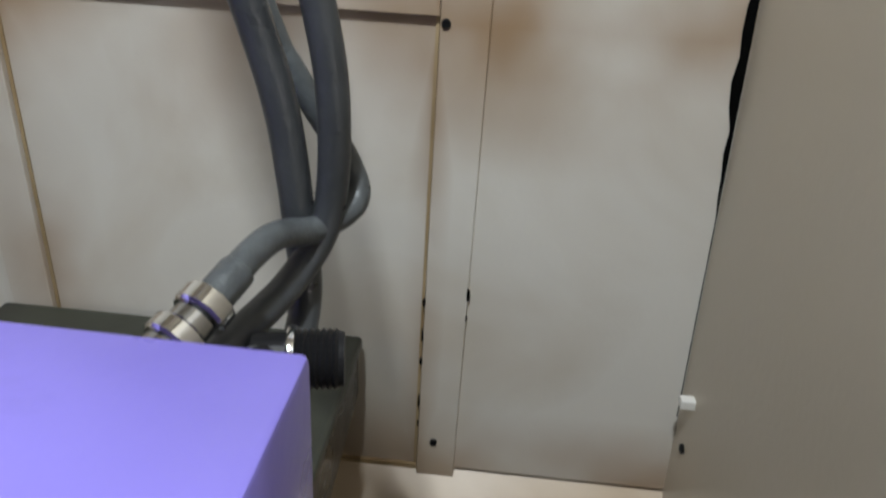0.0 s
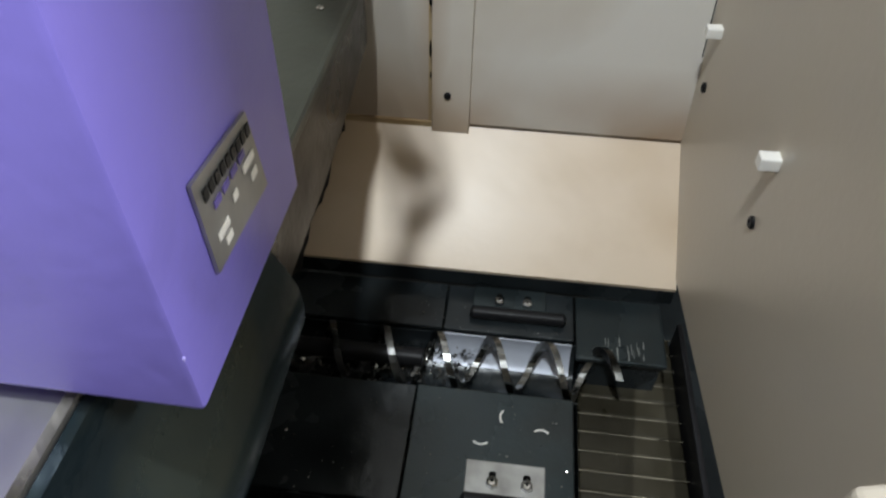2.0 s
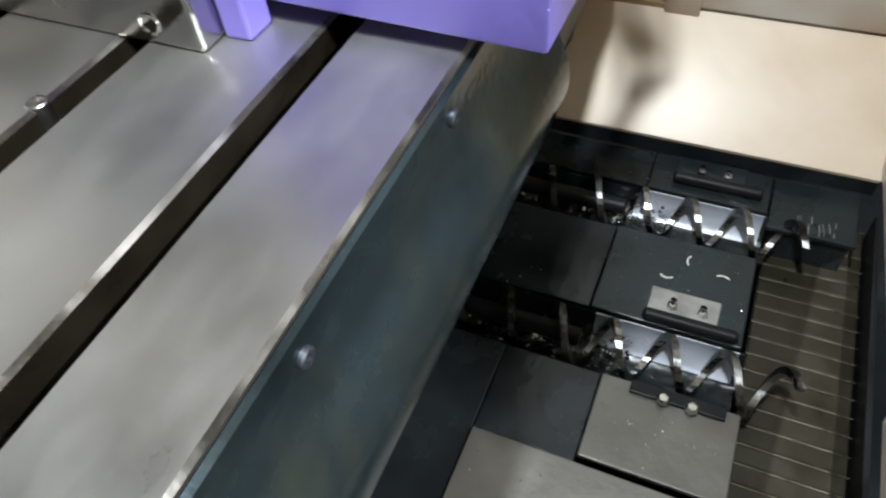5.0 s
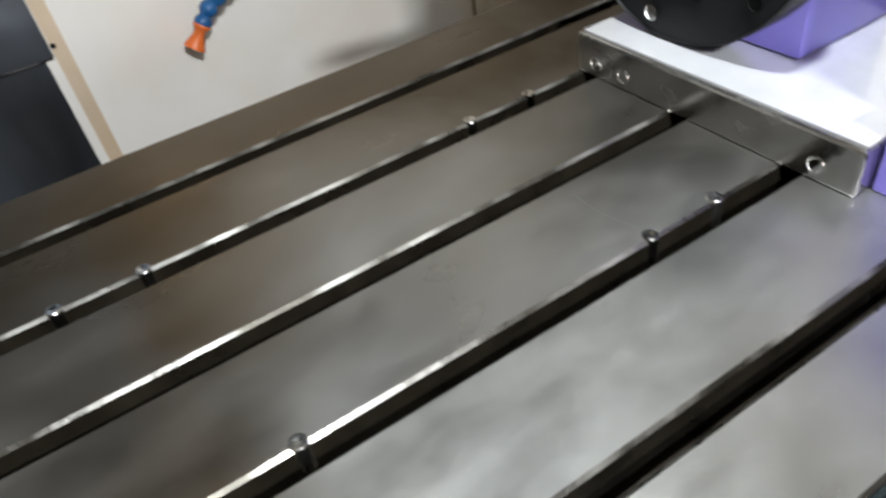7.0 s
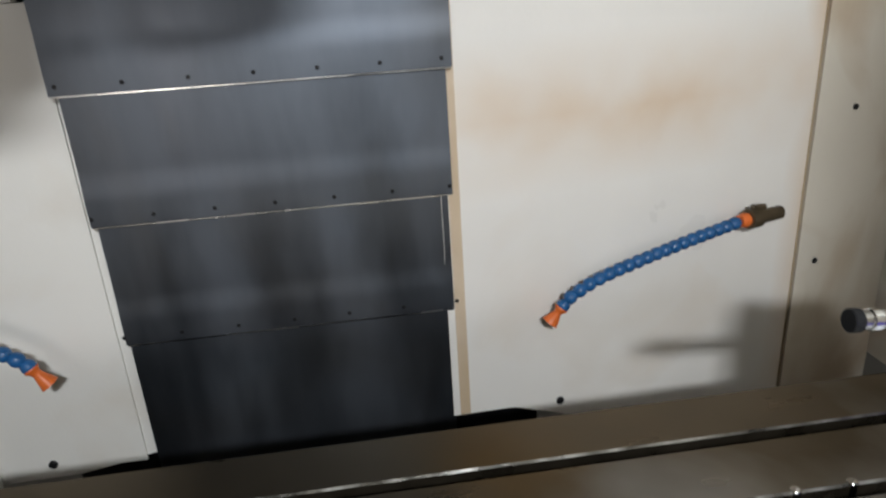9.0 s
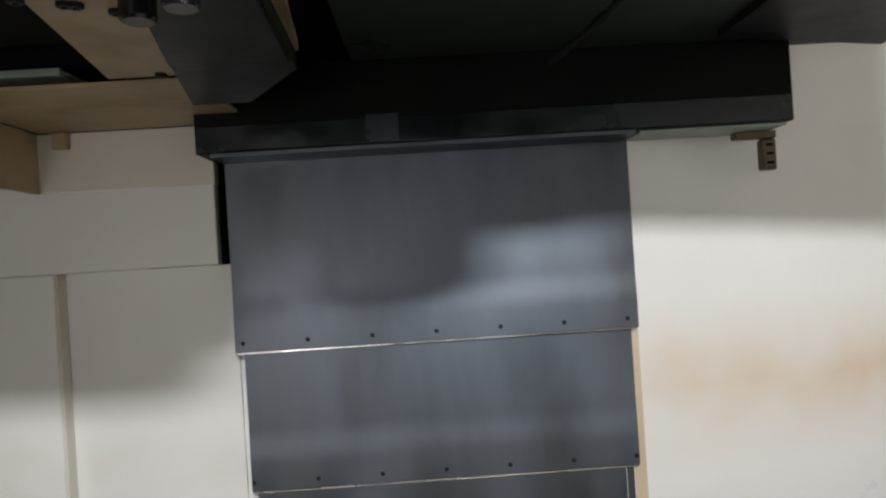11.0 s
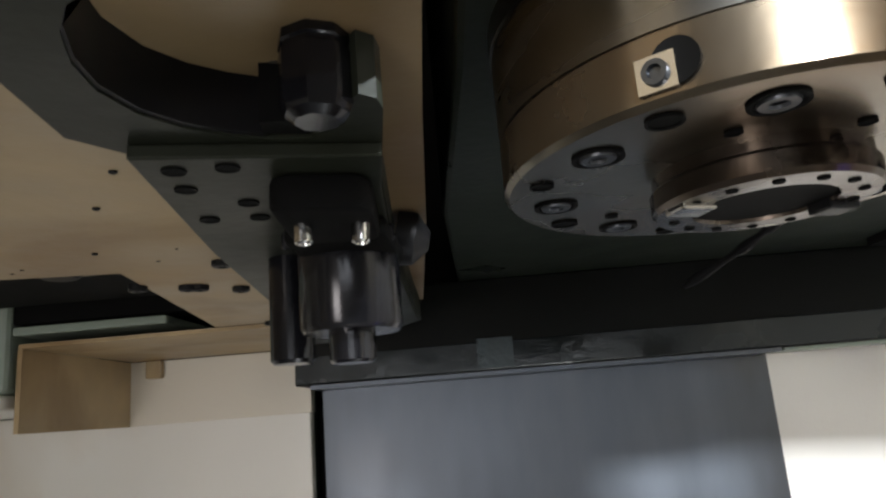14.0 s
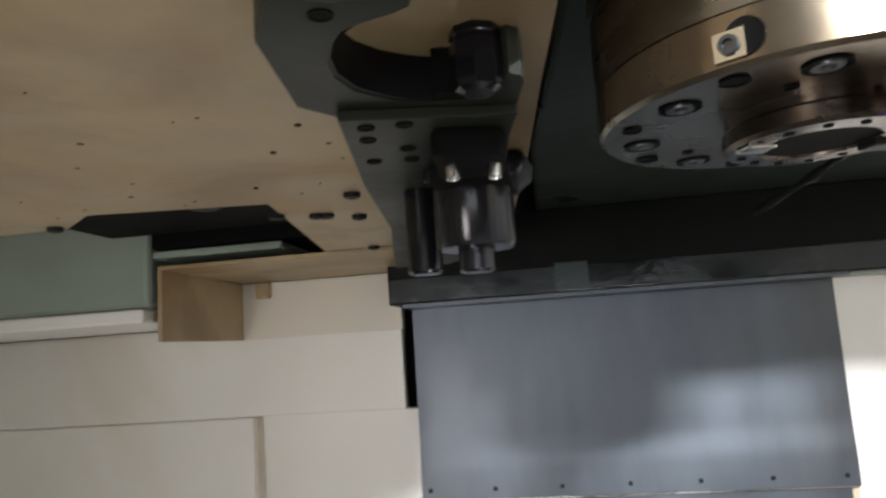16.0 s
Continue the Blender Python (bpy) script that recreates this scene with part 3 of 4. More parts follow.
# rating plate with unreadable lines
label_plate = part("rating_plate", bm_prism([(0.683, 0.836), (0.722, 0.833), (0.7175, 0.861), (0.682, 0.865)], "y", 0.0266, 0.0276), M_plate, rotary, "worn aluminium rating plate")
for i in range(9):
    x, z = 0.6855 + 0.0036 * i, 0.8595 - 0.0003 * i
    part("text_bar", bm_box(x, x + 0.0024, 0.0260, 0.0264, z - 0.0022, z + 0.0012), M_dark, label_plate)
for i in range(4):
    x = 0.689 + 0.0058 * i
    part("text_bar", bm_box(x, x + 0.0042, 0.0260, 0.0264, 0.8522, 0.8542), M_scuff, label_plate)
for x, z, w in ((0.687, 0.8445, 0.007), (0.699, 0.847, 0.003), (0.708, 0.849, 0.008), (0.690, 0.8405, 0.004), (0.712, 0.8435, 0.004)):
    part("text_bar", bm_box(x, x + w, 0.0260, 0.0264, z - 0.0012, z + 0.0012), M_clip, label_plate)
# worn paint on the housing's edges
scuffs = random.Random(21)
for i in range(9):
    sx, sy = 0.668 + 0.076 * scuffs.random(), 0.036 + 0.145 * scuffs.random()
    bm = bmesh.new()
    w, h, turn = scuffs.uniform(0.001, 0.0032), scuffs.uniform(0.0008, 0.0016), scuffs.uniform(0, 3)
    ring = []
    for k in range(11):
        a = 2 * math.pi * k / 11
        u, v = w * math.cos(a) * scuffs.uniform(0.6, 1.2), h * math.sin(a) * scuffs.uniform(0.5, 1.2)
        y = sy + u * math.sin(turn) + v * math.cos(turn)
        ring.append(bm.verts.new((sx + u * math.cos(turn) - v * math.sin(turn), y, 0.97825 + (y - 0.028) * 0.0122)))
    bm.faces.new(ring)
    part("paint_scuff", bm, M_scuff, rotary)
M_nick = material("pale_chipped_purple", (0.33, 0.29, 0.66), 0.5, var=0.2, scale=60)
for i in range(2):
    z = 0.83 + 0.09 * (i + 0.3 * scuffs.random())
    part("edge_nick", bm_lathe([(-0.0002, 0.0005), (0.0002, 0.0003)], (0.6606, 0.0286, z), (-0.7, -0.7, 0), 6), M_nick, rotary).data.transform(Matrix.Translation((0, 0, z * (1 - 1.8))) @ Matrix.Diagonal((1, 1, 1.8, 1)))
part("corner_wear", bm_lathe([(0, 0.0013), (0.0004, 0.0006)], (0.6615, 0.0292, 0.82), (-0.7, -0.7, 0), 7), M_clip, rotary)

# ---- hoses ----


def hose(name, pts, r, mat, label, sleeves=()):
    ob = thing(name, label, "hose", "hoses behind the rotary table", at=pts[0])
    o = Vector(pts[0])
    part("tube", bm_tube([Vector(p) - o for p in pts], r), mat, ob, smooth=True)
    for a, b, rr, m in sleeves:
        part("fitting", bm_rod(Vector(a) - o, Vector(b) - o, rr, 12), m, ob, smooth=True)
    return ob


hose("rubber_hose", [(0.80, 0.085, 0.875), (0.83, 0.078, 0.872), (0.87, 0.072, 0.882), (0.895, 0.07, 0.905), (0.90, 0.073, 0.94), (0.90, 0.079, 0.992), (0.90, 0.091, 1.036), (0.895, 0.115, 1.12), (0.89, 0.15, 1.30), (0.88, 0.21, 1.6)], 0.0076, M_rubber, "thick black rubber hose rising behind the rotary table")
hose("rubber_hose", [(0.79, 0.108, 0.905), (0.82, 0.095, 0.908), (0.85, 0.084, 0.914), (0.885, 0.072, 0.922), (0.90, 0.060, 0.947), (0.90, 0.057, 0.994), (0.90, 0.063, 1.038), (0.895, 0.082, 1.12), (0.89, 0.12, 1.30), (0.88, 0.18, 1.6)], 0.0072, M_rubber, "thick black rubber hose rising behind the rotary table")
hose("ribbed_hose", [(0.815, 0.094, 0.932), (0.84, 0.085, 0.942), (0.87, 0.076, 0.948), (0.895, 0.064, 0.942), (0.912, 0.050, 0.950), (0.92, 0.056, 0.967), (0.92, 0.079, 1.004), (0.92, 0.09, 1.026), (0.915, 0.12, 1.12), (0.91, 0.15, 1.30), (0.90, 0.21, 1.6)], 0.0062, M_braid, "thin grey ribbed hose looped in front of the rubber hoses",
     [((0.775, 0.112, 0.918), (0.784, 0.1085, 0.921), 0.0118, M_bright), ((0.784, 0.1085, 0.921), (0.788, 0.107, 0.9222), 0.0095, M_steel), ((0.788, 0.107, 0.9222), (0.797, 0.1032, 0.9255), 0.0112, M_bright), ((0.797, 0.1032, 0.9255), (0.806, 0.0985, 0.9285), 0.0085, M_steel),
      ((0.806, 0.0985, 0.9285), (0.812, 0.0957, 0.9306), 0.0088, M_chrome), ((0.812, 0.0957, 0.9306), (0.819, 0.0927, 0.9332), 0.0112, M_bright), ((0.819, 0.0927, 0.9332), (0.825, 0.0901, 0.9357), 0.0085, M_chrome), ((0.825, 0.0901, 0.9357), (0.833, 0.0873, 0.9388), 0.0108, M_bright), ((0.833, 0.0873, 0.9388), (0.848, 0.0825, 0.9438), 0.0074, M_braid)])
part("fitting", bm_rod((-0.012, 0.006, -0.004), (0.008, -0.004, 0.0), 0.0105, 6), M_bright, bpy.data.objects["rubber_hose.001"], "bright hexagonal hose nut")
gland = thing("cable_gland", "black ribbed cable gland with a steel washer ring", "cable gland", at=(0.846, 0.066, 0.906))
rings = []
for i in range(7):
    rings += [(0.006 + 0.0025 * i, 0.0126), (0.0073 + 0.0025 * i, 0.0114)]
AX = (0.18, -0.98, 0.0)
part("thread", bm_lathe([(-0.012, 0.011), (0.005, 0.011)] + rings + [(0.0245, 0.011)], (0, 0, 0), AX, 28), M_dark, gland)
part("washer", bm_lathe([(0.002, 0.0138), (0.0035, 0.0142), (0.005, 0.0138)], (0, 0, 0), AX, 28), M_bright, gland, smooth=True)
part("stem", bm_rod((-0.001, 0.005, 0), (-0.094, 0.03, -0.01), 0.0105), M_dark, gland, smooth=True)

# ---- chip conveyor and augers ----
SZ = 0.390
M_flight = material("worn_auger_steel", (0.26, 0.26, 0.25), 0.28, metal=1.0, var=0.5, scale=25, stain=(0.02, 0.02, 0.02), stain_amt=0.95, stain_scale=22, lo=0.46, hi=0.68, bump=0.03)


def auger(x, tip, label):
    ob = thing("auger", label, "auger", "chip augers in the pan", at=(x, 0, 0.385))
    bm = bmesh.new()
    y0, y1, pitch, ro, ri, w = 0.32, tip, 0.055, 0.029, 0.021, 0.0034
    n = int((y0 - y1) / pitch * 26)
    prev = None
    for i in range(n + 1):
        y = y0 + (y1 - y0) * i / n
        a = 2 * math.pi * (y0 - y) / pitch + x * 9
        q = [bm.verts.new((r * math.cos(a), y + d, r * math.sin(a))) for r, d in ((ri, -w), (ro, -w), (ro, w), (ri, w))]
        if prev:
            for k in range(4):
                bm.faces.new((prev[k], prev[(k + 1) % 4], q[(k + 1) % 4], q[k]))
        else:
            bm.faces.new(q[::-1])
        prev = q
    bm.faces.new(prev)
    part("flight", bm, M_flight, ob, "worn bright steel spiral flight")
    part("shaft", bm_rod((0, 0.33, 0), (0, 0.02, 0), 0.010), M_dark, ob, smooth=True)
    return ob


auger(0.797, -0.182, "worn steel spiral chip auger in a black trough")
auger(0.989, -0.172, "worn steel spiral chip auger in a black trough")


M_liner = material("bright_worn_liner", (0.50, 0.53, 0.60), 0.4, metal=0.25, var=0.1, scale=30, bump=0.02)


def trough(x):
    ob = thing("auger_trough", "black oily sheet-metal trough with a shiny liner", "trough", "auger troughs", at=(x, 0, 0.385))

    def half_pipe(r, t, a0, a1):
        pts = [(r * math.cos(a0 + (a1 - a0) * i / 12), r * math.sin(a0 + (a1 - a0) * i / 12)) for i in range(13)]
        return pts + [((r + t) / r * px, (r + t) / r * pz) for px, pz in pts[::-1]]
    part("channel", bm_prism(half_pipe(0.034, 0.002, math.pi, 2 * math.pi), "y", -0.135, 0.36), M_pan, ob, smooth=True)
    part("liner", bm_prism(half_pipe(0.0318, 0.0015, 1.66 * math.pi, 2.03 * math.pi), "y", -0.130, 0.012), M_liner, ob, "shiny steel liner", smooth=True)
    part("chip_pile", chips_mesh(0.025, -0.03, 0.22), M_flight, ob, "heap of fine oily metal chips")
    return ob


def chips_mesh(w, y0, y1):
    bm = bmesh.new()
    rnd = random.Random(5)
    for i in range(900):
        y = rnd.uniform(y0, y1)
        side = rnd.uniform(-w, w) * 0.85
        p = Vector((side, y, -0.031 + abs(side) * 0.35 + rnd.random() * 0.026))
        s = rnd.uniform(0.001, 0.0036)
        d = [Vector((rnd.uniform(-1, 1), rnd.uniform(-1, 1), rnd.uniform(-1, 1))) * s for _ in range(4)]
        v = [bm.verts.new(p + e) for e in d]
        for f in ((0, 1, 2), (0, 2, 3), (0, 1, 3), (1, 2, 3)):
            bm.faces.new([v[k] for k in f])
    return bm


trough(0.797), trough(0.989)


def pan_sheet(x0, x1, y0, y1, z, mat, label):
    ob = thing("pan_sheet", label, "sheet", "cover sheets in the chip pan", at=((x0 + x1) / 2, (y0 + y1) / 2, z))
    hx, hy = (x1 - x0) / 2, (y1 - y0) / 2
    part("plate", bm_box(-hx, hx, -hy, hy, -0.006, 0, 0.0015), mat, ob)
    part("support", bm_box(-hx * 0.9, hx * 0.9, -hy * 0.9, hy * 0.9, 0.265 - z, -0.006), M_pan, ob)
    return ob


pan_sheet(0.833, 0.953, 0.021, 0.36, SZ, M_pan, "black oily steel sheet between the augers")
mid = pan_sheet(0.833, 0.953, -0.130, 0.020, SZ + 0.002, M_sheet, "dark steel cover sheet with curved cut-outs and oil film")
pan_sheet(0.30, 0.761, 0.086, 0.36, SZ, M_pan, "black oily steel sheet beside the auger")
pan_sheet(0.672, 0.761, -0.140, -0.012, SZ + 0.002, M_sheet2, "greasy grey steel cover sheet beside the auger")
pan_sheet(0.40, 0.664, -0.140, 0.085, SZ + 0.004, M_sheet2, "greasy brown-grey steel cover sheet")
pan_sheet(0.665, 0.761, -0.011, 0.085, SZ, M_pan, "black oily steel sheet beside the auger")
pan_sheet(1.026, 1.088, 0.005, 0.36, SZ, M_pan, "black oily steel sheet under the chute")
pan_sheet(1.026, 1.088, -0.132, 0.004, SZ, M_pan, "black oily steel sheet under the chute")
pan_sheet(1.005, 1.088, -0.225, -0.134, SZ, M_sheet, "scratched dark steel sheet at the conveyor corner")
M_bare = material("bare_scratched_steel", (0.40, 0.42, 0.41), 0.45, metal=0.6, var=0.2, bump=0)
corner_sheet = bpy.data.objects["pan_sheet.008"]
worn = random.Random(4)
for i in range(16):
    x, y, n = worn.uniform(-0.040, -0.020), worn.uniform(-0.028, 0.022), worn.uniform(0.003, 0.013)
    part("scratch_mark", bm_box(x, x + n, y, y + worn.uniform(0.0003, 0.0010), 0.0001, 0.0004), M_bare, corner_sheet)
# pale arcs drawn along the cut-outs of the cover sheet
for cx, cy, a0 in ((0.905, -0.045, 2.4), (0.926, -0.071, 0.8), (0.907, -0.10, -0.8)):
    o = (Vector((cx, cy, SZ + 0.0025)) - mid.location)
    part("pale_arc", bm_tube([o + 0.0095 * Vector((math.cos(a0 + 0.3 * i), math.sin(a0 + 0.3 * i), 0)) for i in range(6)], 0.0009, 6, 4), M_clip, mid)


def bracket(x, y0, y1, z, mat):
    ob = thing("auger_bracket", "steel hold-down bracket with two bolts beside the auger", "bracket", "auger brackets", at=(x, (y0 + y1) / 2, z))
    h = (y1 - y0) / 2
    part("plate", bm_box(-0.002, 0.033, -h + 0.006, h - 0.002, 0, 0.004, 0.001), mat, ob)
    part("bar", bm_rod((-0.006, -h - 0.015, 0.006), (-0.006, h, 0.006), 0.0068, 18, 0.5), M_dark, ob, smooth=True)
    for d in (-0.017, 0.013):
        part("slot", bm_rod((0.012, d, 0.0042), (0.022, d, 0.0042), 0.0032, 12), M_black, ob)
        part("bolt", bm_lathe([(0, 0.0058), (0.004, 0.0055), (0.005, 0.004), (0.003, 0.003)], (0.012, d, 0.004), (0, 0, 1), 6), M_steel, ob)
    return ob


bracket(0.845, -0.110, -0.032, SZ + 0.002, M_plate)
bracket(1.053, -0.108, -0.022, SZ, M_sheet)
near = thing("auger_bracket", "steel hold-down bracket with two oily bolts on the near sheet", "bracket", "auger brackets", at=(0.752, -0.075, SZ + 0.002))
part("strip", bm_box(-0.004, 0.009, -0.052, 0.035, 0, 0.005, 0.001), M_dark, near)
for d in (-0.022, 0.004):
    part("bolt", bm_lathe([(0, 0.006), (0.005, 0.0055), (0.006, 0.004)], (-0.004, d, 0.005), (0, 0, 1), 6), M_steel, near)

M_pin = material("oily_hinge_pin_steel", (0.11, 0.10, 0.075), 0.4, metal=0.9, var=0.4, scale=60)
M_slat = material("oily_brown_belt", (0.024, 0.021, 0.013), 0.42, spec=0.3, var=0.3, scale=20, bump=0.05)
bm = bmesh.new()
rnd = random.Random(11)
for i in range(420):
    cx, cy, top = rnd.choice(((0.893, 0.05, SZ + 0.002), (0.717, -0.05, SZ + 0.002), (1.055, -0.04, SZ), (0.55, 0.0, SZ + 0.004), (0.89, 0.13, SZ)))
    hx, hy = (0.055, 0.075) if cx > 0.6 else (0.10, 0.10)
    if cx == 1.055:
        hx = 0.028
    if cx == 0.717:
        hx = 0.04
    p = Vector((cx + rnd.uniform(-hx, hx), cy + rnd.uniform(-hy, hy), top + 0.0006))
    if cx == 0.893:
        p.y = -0.055 + rnd.uniform(-0.07, 0.07)
    q = rnd.uniform(0.0004, 0.0012)
    v = [bm.verts.new(p + Vector((rnd.uniform(-1, 1) * q, rnd.uniform(-1, 1) * q, rnd.uniform(-0.4, 0.6) * q))) for _ in range(4)]
    for f in ((0, 1, 2), (0, 2, 3), (0, 1, 3), (1, 2, 3)):
        bm.faces.new([v[k] for k in f])
tagged(part("metal_chips", bm, M_steel), "fine bright metal chips lying on the pan sheets", "chips", kind="stuff")

conveyor = thing("chip_conveyor", "dark hinged steel belt chip conveyor along the front of the pan", "conveyor", at=(0, 0, 0))
for i in range(34):
    x = 0.36 + 0.0212 * i
    part("slat", bm_box(x, x + 0.0195, -0.245, -0.142, 0.335, 0.341, 0.0015, 1), M_slat, conveyor)
    part("hinge_pin", bm_rod((x + 0.0203, -0.247, 0.3395), (x + 0.0203, -0.142, 0.3395), 0.0007, 8), M_pin, conveyor)
part("side_guard", bm_box(0.30, 1.08, -0.254, -0.248, 0.27, 0.37, 0.001), M_dark, conveyor)
part("bed", bm_box(0.30, 1.085, -0.246, -0.142, 0.265, 0.3345), M_pan, conveyor)

# ---- column way cover ----
column_cover = thing("column_way_cover", "dark brushed steel telescopic way cover on the machine column", "way cover")
for i, (xl, xr, top, bot) in enumerate(((-0.300, 0.256, 1.45, 1.174), (-0.290, 0.247, 1.20, 0.982), (-0.284, 0.240, 1.0, 0.783), (-0.281, 0.233, 0.80, 0.30))):
    y = YC + 0.005 * i
    lip = 0.0022
    bend = [(y - lip * (1 - math.cos(math.pi * k / 8)) / 2, bot + 0.085 - 0.05 * k / 8) for k in range(9)]
    p = part("plate", bm_prism([(y, top)] + bend + [(y - lip, bot), (y + 0.0015, bot), (y + 0.004, top)], "x", xl, xr), M_slide, column_cover, smooth=True)
    part("wiper", bm_box(xl + 0.002, xr - 0.002, y - lip - 0.0006, y + 0.002, bot - 0.002, bot - 0.0002), M_steel, p, "bright worn steel edge")
    if i < 3:
        for k in range(7):
            screw_head((-0.289 + 0.0883 * k + 0.002 * i, y - lip, bot + 0.013), (0, -1, 0), 0.0032, p, name="rivet", h=0.001)

# ---- spindle head ----
head = thing("spindle_head", "grey-green cast spindle head with a steel spindle nose", "spindle head")
# Right side reaches forward, unseen, to cut the lamps off the back wall.
part("casting", bm_prism([(-0.088, 0.22), (0.19, 0.22), (0.22, 0.24), (0.56, 0.24), (0.56, 0.95), (-0.115, 0.95), (-0.115, 0.60), (-0.095, 0.36)], "z", 1.548, 2.15, 0.004), M_green, head)
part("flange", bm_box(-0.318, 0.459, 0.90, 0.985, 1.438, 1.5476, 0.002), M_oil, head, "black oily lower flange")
part("flange_face", bm_box(-0.316, 0.456, 0.8965, 0.8998, 1.4395, 1.472, 0.001), M_pan, head, "greasy dark strip along the flange")
# Paler strip paints the lit underside of the flange.
part("flange_lit_sole", bm_box(0.258, 0.455, 0.912, 0.985, 1.4345, 1.4375, 0.0005), M_mag, head)
part("flange_strip", bm_box(-0.30, 0.25, 0.90, 0.984, 1.433, 1.4378), M_slide, head)
part("end_plate", bm_prism([(0.345, 0.855), (0.345, 0.62), (0.6, 0.62), (0.6, 0.93)], "z", 1.538, 1.5475), M_dark, head, "dark triangular cover plate")
part("bright_patch", bm_box(-0.1, -0.057, 0.8952, 0.8964, 1.4415, 1.476), M_sheet, head)
for x in (-0.24, -0.021, 0.20):
    screw_head((x, 0.975, 1.433), (0, 0, -1), 0.006, head)
part("switch_bracket", bm_box(0.405, 0.462, 0.955, 0.972, 1.424, 1.434, 0.001), M_brass, head)
switch = part("limit_switch", bm_box(0.443, 0.463, 0.958, 0.976, 1.380, 1.4235, 0.003), M_brass, head, "small oxidised limit switch")
for z in (1.388, 1.401, 1.413):
    part("switch_slot", bm_box(0.448, 0.458, 0.9572, 0.9578, z, z + 0.004), M_black, switch)
NX, NY, NZ, NR = 0.015, 0.333, 1.478, 0.0945
ring = part("nose_ring", bm_lathe([(0, 0.03), (0, NR - 0.002), (0.002, NR), (0.021, NR), (0.0212, NR - 0.0012), (0.0225, NR - 0.0012)], (NX, NY, NZ), (0, 0, 1), 96), M_nose, head, "turned steel nose ring with brown stains", smooth=True)
part("barrel", bm_lathe([(0.0226, NR - 0.002), (0.0228, NR - 0.0004), (0.034, NR), (0.058, NR), (0.0582, NR - 0.001), (0.0595, NR - 0.001), (0.0597, NR + 0.0005), (0.10, NR + 0.0005)], (NX, NY, NZ), (0, 0, 1), 96), M_barrel, head, "bright turned steel barrel", smooth=True)
for i in range(16):
    a = 2 * math.pi * i / 16 + 0.15
    r = 0.075 if i % 2 else 0.082
    s = 0.0090 if i % 2 else (0.0046, 0.0060)[i % 4 // 2]
    x, y = NX + r * math.cos(a), NY + r * math.sin(a)
    part("counterbore", bm_lathe([(0.0002, s), (0.0010, s), (0.0010, s * 0.86), (0.0003, s * 0.8)], (x, y, NZ), (0, 0, -1), 20), M_black, ring, smooth=True)
    if i % 2:
        part("cap_screw", bm_lathe([(0.0002, s * 0.7), (0.0014, s * 0.66), (0.0014, s * 0.36), (0.0003, s * 0.3)], (x, y, NZ), (0, 0, -1), 16), M_slide, ring, smooth=True)
for a, r in ((-2.0, 0.056), (-1.2, 0.053), (0.3, 0.062), (2.4, 0.062)):
    part("small_hole", bm_lathe([(0.0002, 0.003), (0.0009, 0.003), (0.0004, 0.002)], (NX + r * math.cos(a), NY + r * math.sin(a), NZ), (0, 0, -1), 12), M_black, ring)
notch = Vector((math.cos(-2.16), math.sin(-2.16), 0))
part("notch", bm_box(-0.0058, 0.0058, -0.0012, 0.0008, -0.0055, 0.0055), M_chrome, ring).matrix_local = Matrix.Translation(Vector((NX, NY, NZ + 0.009)) + notch * (NR + 0.0002)) @ Matrix.Rotation(-2.16 + math.pi / 2, 4, "Z")
part("notch_bore", bm_lathe([(0, 0.0072), (0.0016, 0.0072), (0.0014, 0.0066)], Vector((NX, NY, NZ + 0.011)) + (notch + 0.06 * Vector((-notch.y, notch.x, 0))).normalized() * (NR - 0.0003), notch, 20), M_black, ring, smooth=True)
part("notch_screw", bm_lathe([(0, 0.0040), (0.002, 0.0038), (0.002, 0.0022), (0.0006, 0.0018)], Vector((NX, NY, NZ + 0.009)) + notch * (NR + 0.001), notch, 18), M_slide, ring, "bright socket screw", smooth=True)
spindle = part("spindle", bm_lathe([(0, 0.0385), (-0.0045, 0.0385), (-0.006, 0.0400), (-0.0125, 0.0400), (-0.0145, 0.0385), (-0.0145, 0.0255), (0.0, 0.0215), (0.03, 0.020), (0.05, 0.017)], (NX, NY - 0.008, NZ), (0, 0, 1), 64), M_hub, head, "stained steel spindle nose with an open taper", smooth=True)
# Black disc set across the taper to give the bore's shadow.
part("bore_shade_disc", bm_lathe([(0, 0.0252), (0.0002, 0.0252)], (NX, NY - 0.008, NZ - 0.0130), (0, 0, 1), 40), M_black, spindle)
for a in (0.3, 0.3 + math.pi):
    key = part("drive_key", bm_box(-0.007, 0.007, -0.006, 0.006, -0.003, 0.002, 0.001), M_dark if a < 1 else M_steel, spindle, "drive key")
    key.matrix_local = Matrix.Translation((NX + 0.031 * math.cos(a), NY - 0.008 + 0.031 * math.sin(a), NZ - 0.0140)) @ Matrix.Rotation(a, 4, "Z")
for i in range(14):
    a = 2 * math.pi * i / 14
    part("face_screw", bm_lathe([(0.0001, 0.0022), (0.0006, 0.002), (0.0002, 0.001)], (NX + 0.0325 * math.cos(a), NY - 0.008 + 0.0325 * math.sin(a), NZ - 0.0145), (0, 0, -1), 10), M_black, spindle)
part("coolant_pipe", bm_tube([(0.195, 0.66, 1.547), (0.18, 0.70, 1.538), (0.16, 0.735, 1.524), (0.121, 0.796, 1.503)], lambda u: 0.0045 + 0.0012 * math.sin(23 * u), 10), M_dark, head, "dark oily coolant pipe stub", smooth=True)
for x, y in ((0.238, 0.703), (0.293, 0.699), (-0.052, 0.556), (0.17, 0.38), (0.19, 0.405), (0.185, 0.352)):
    screw_head((x, y, 1.548), (0, 0, -1), 0.006, head)

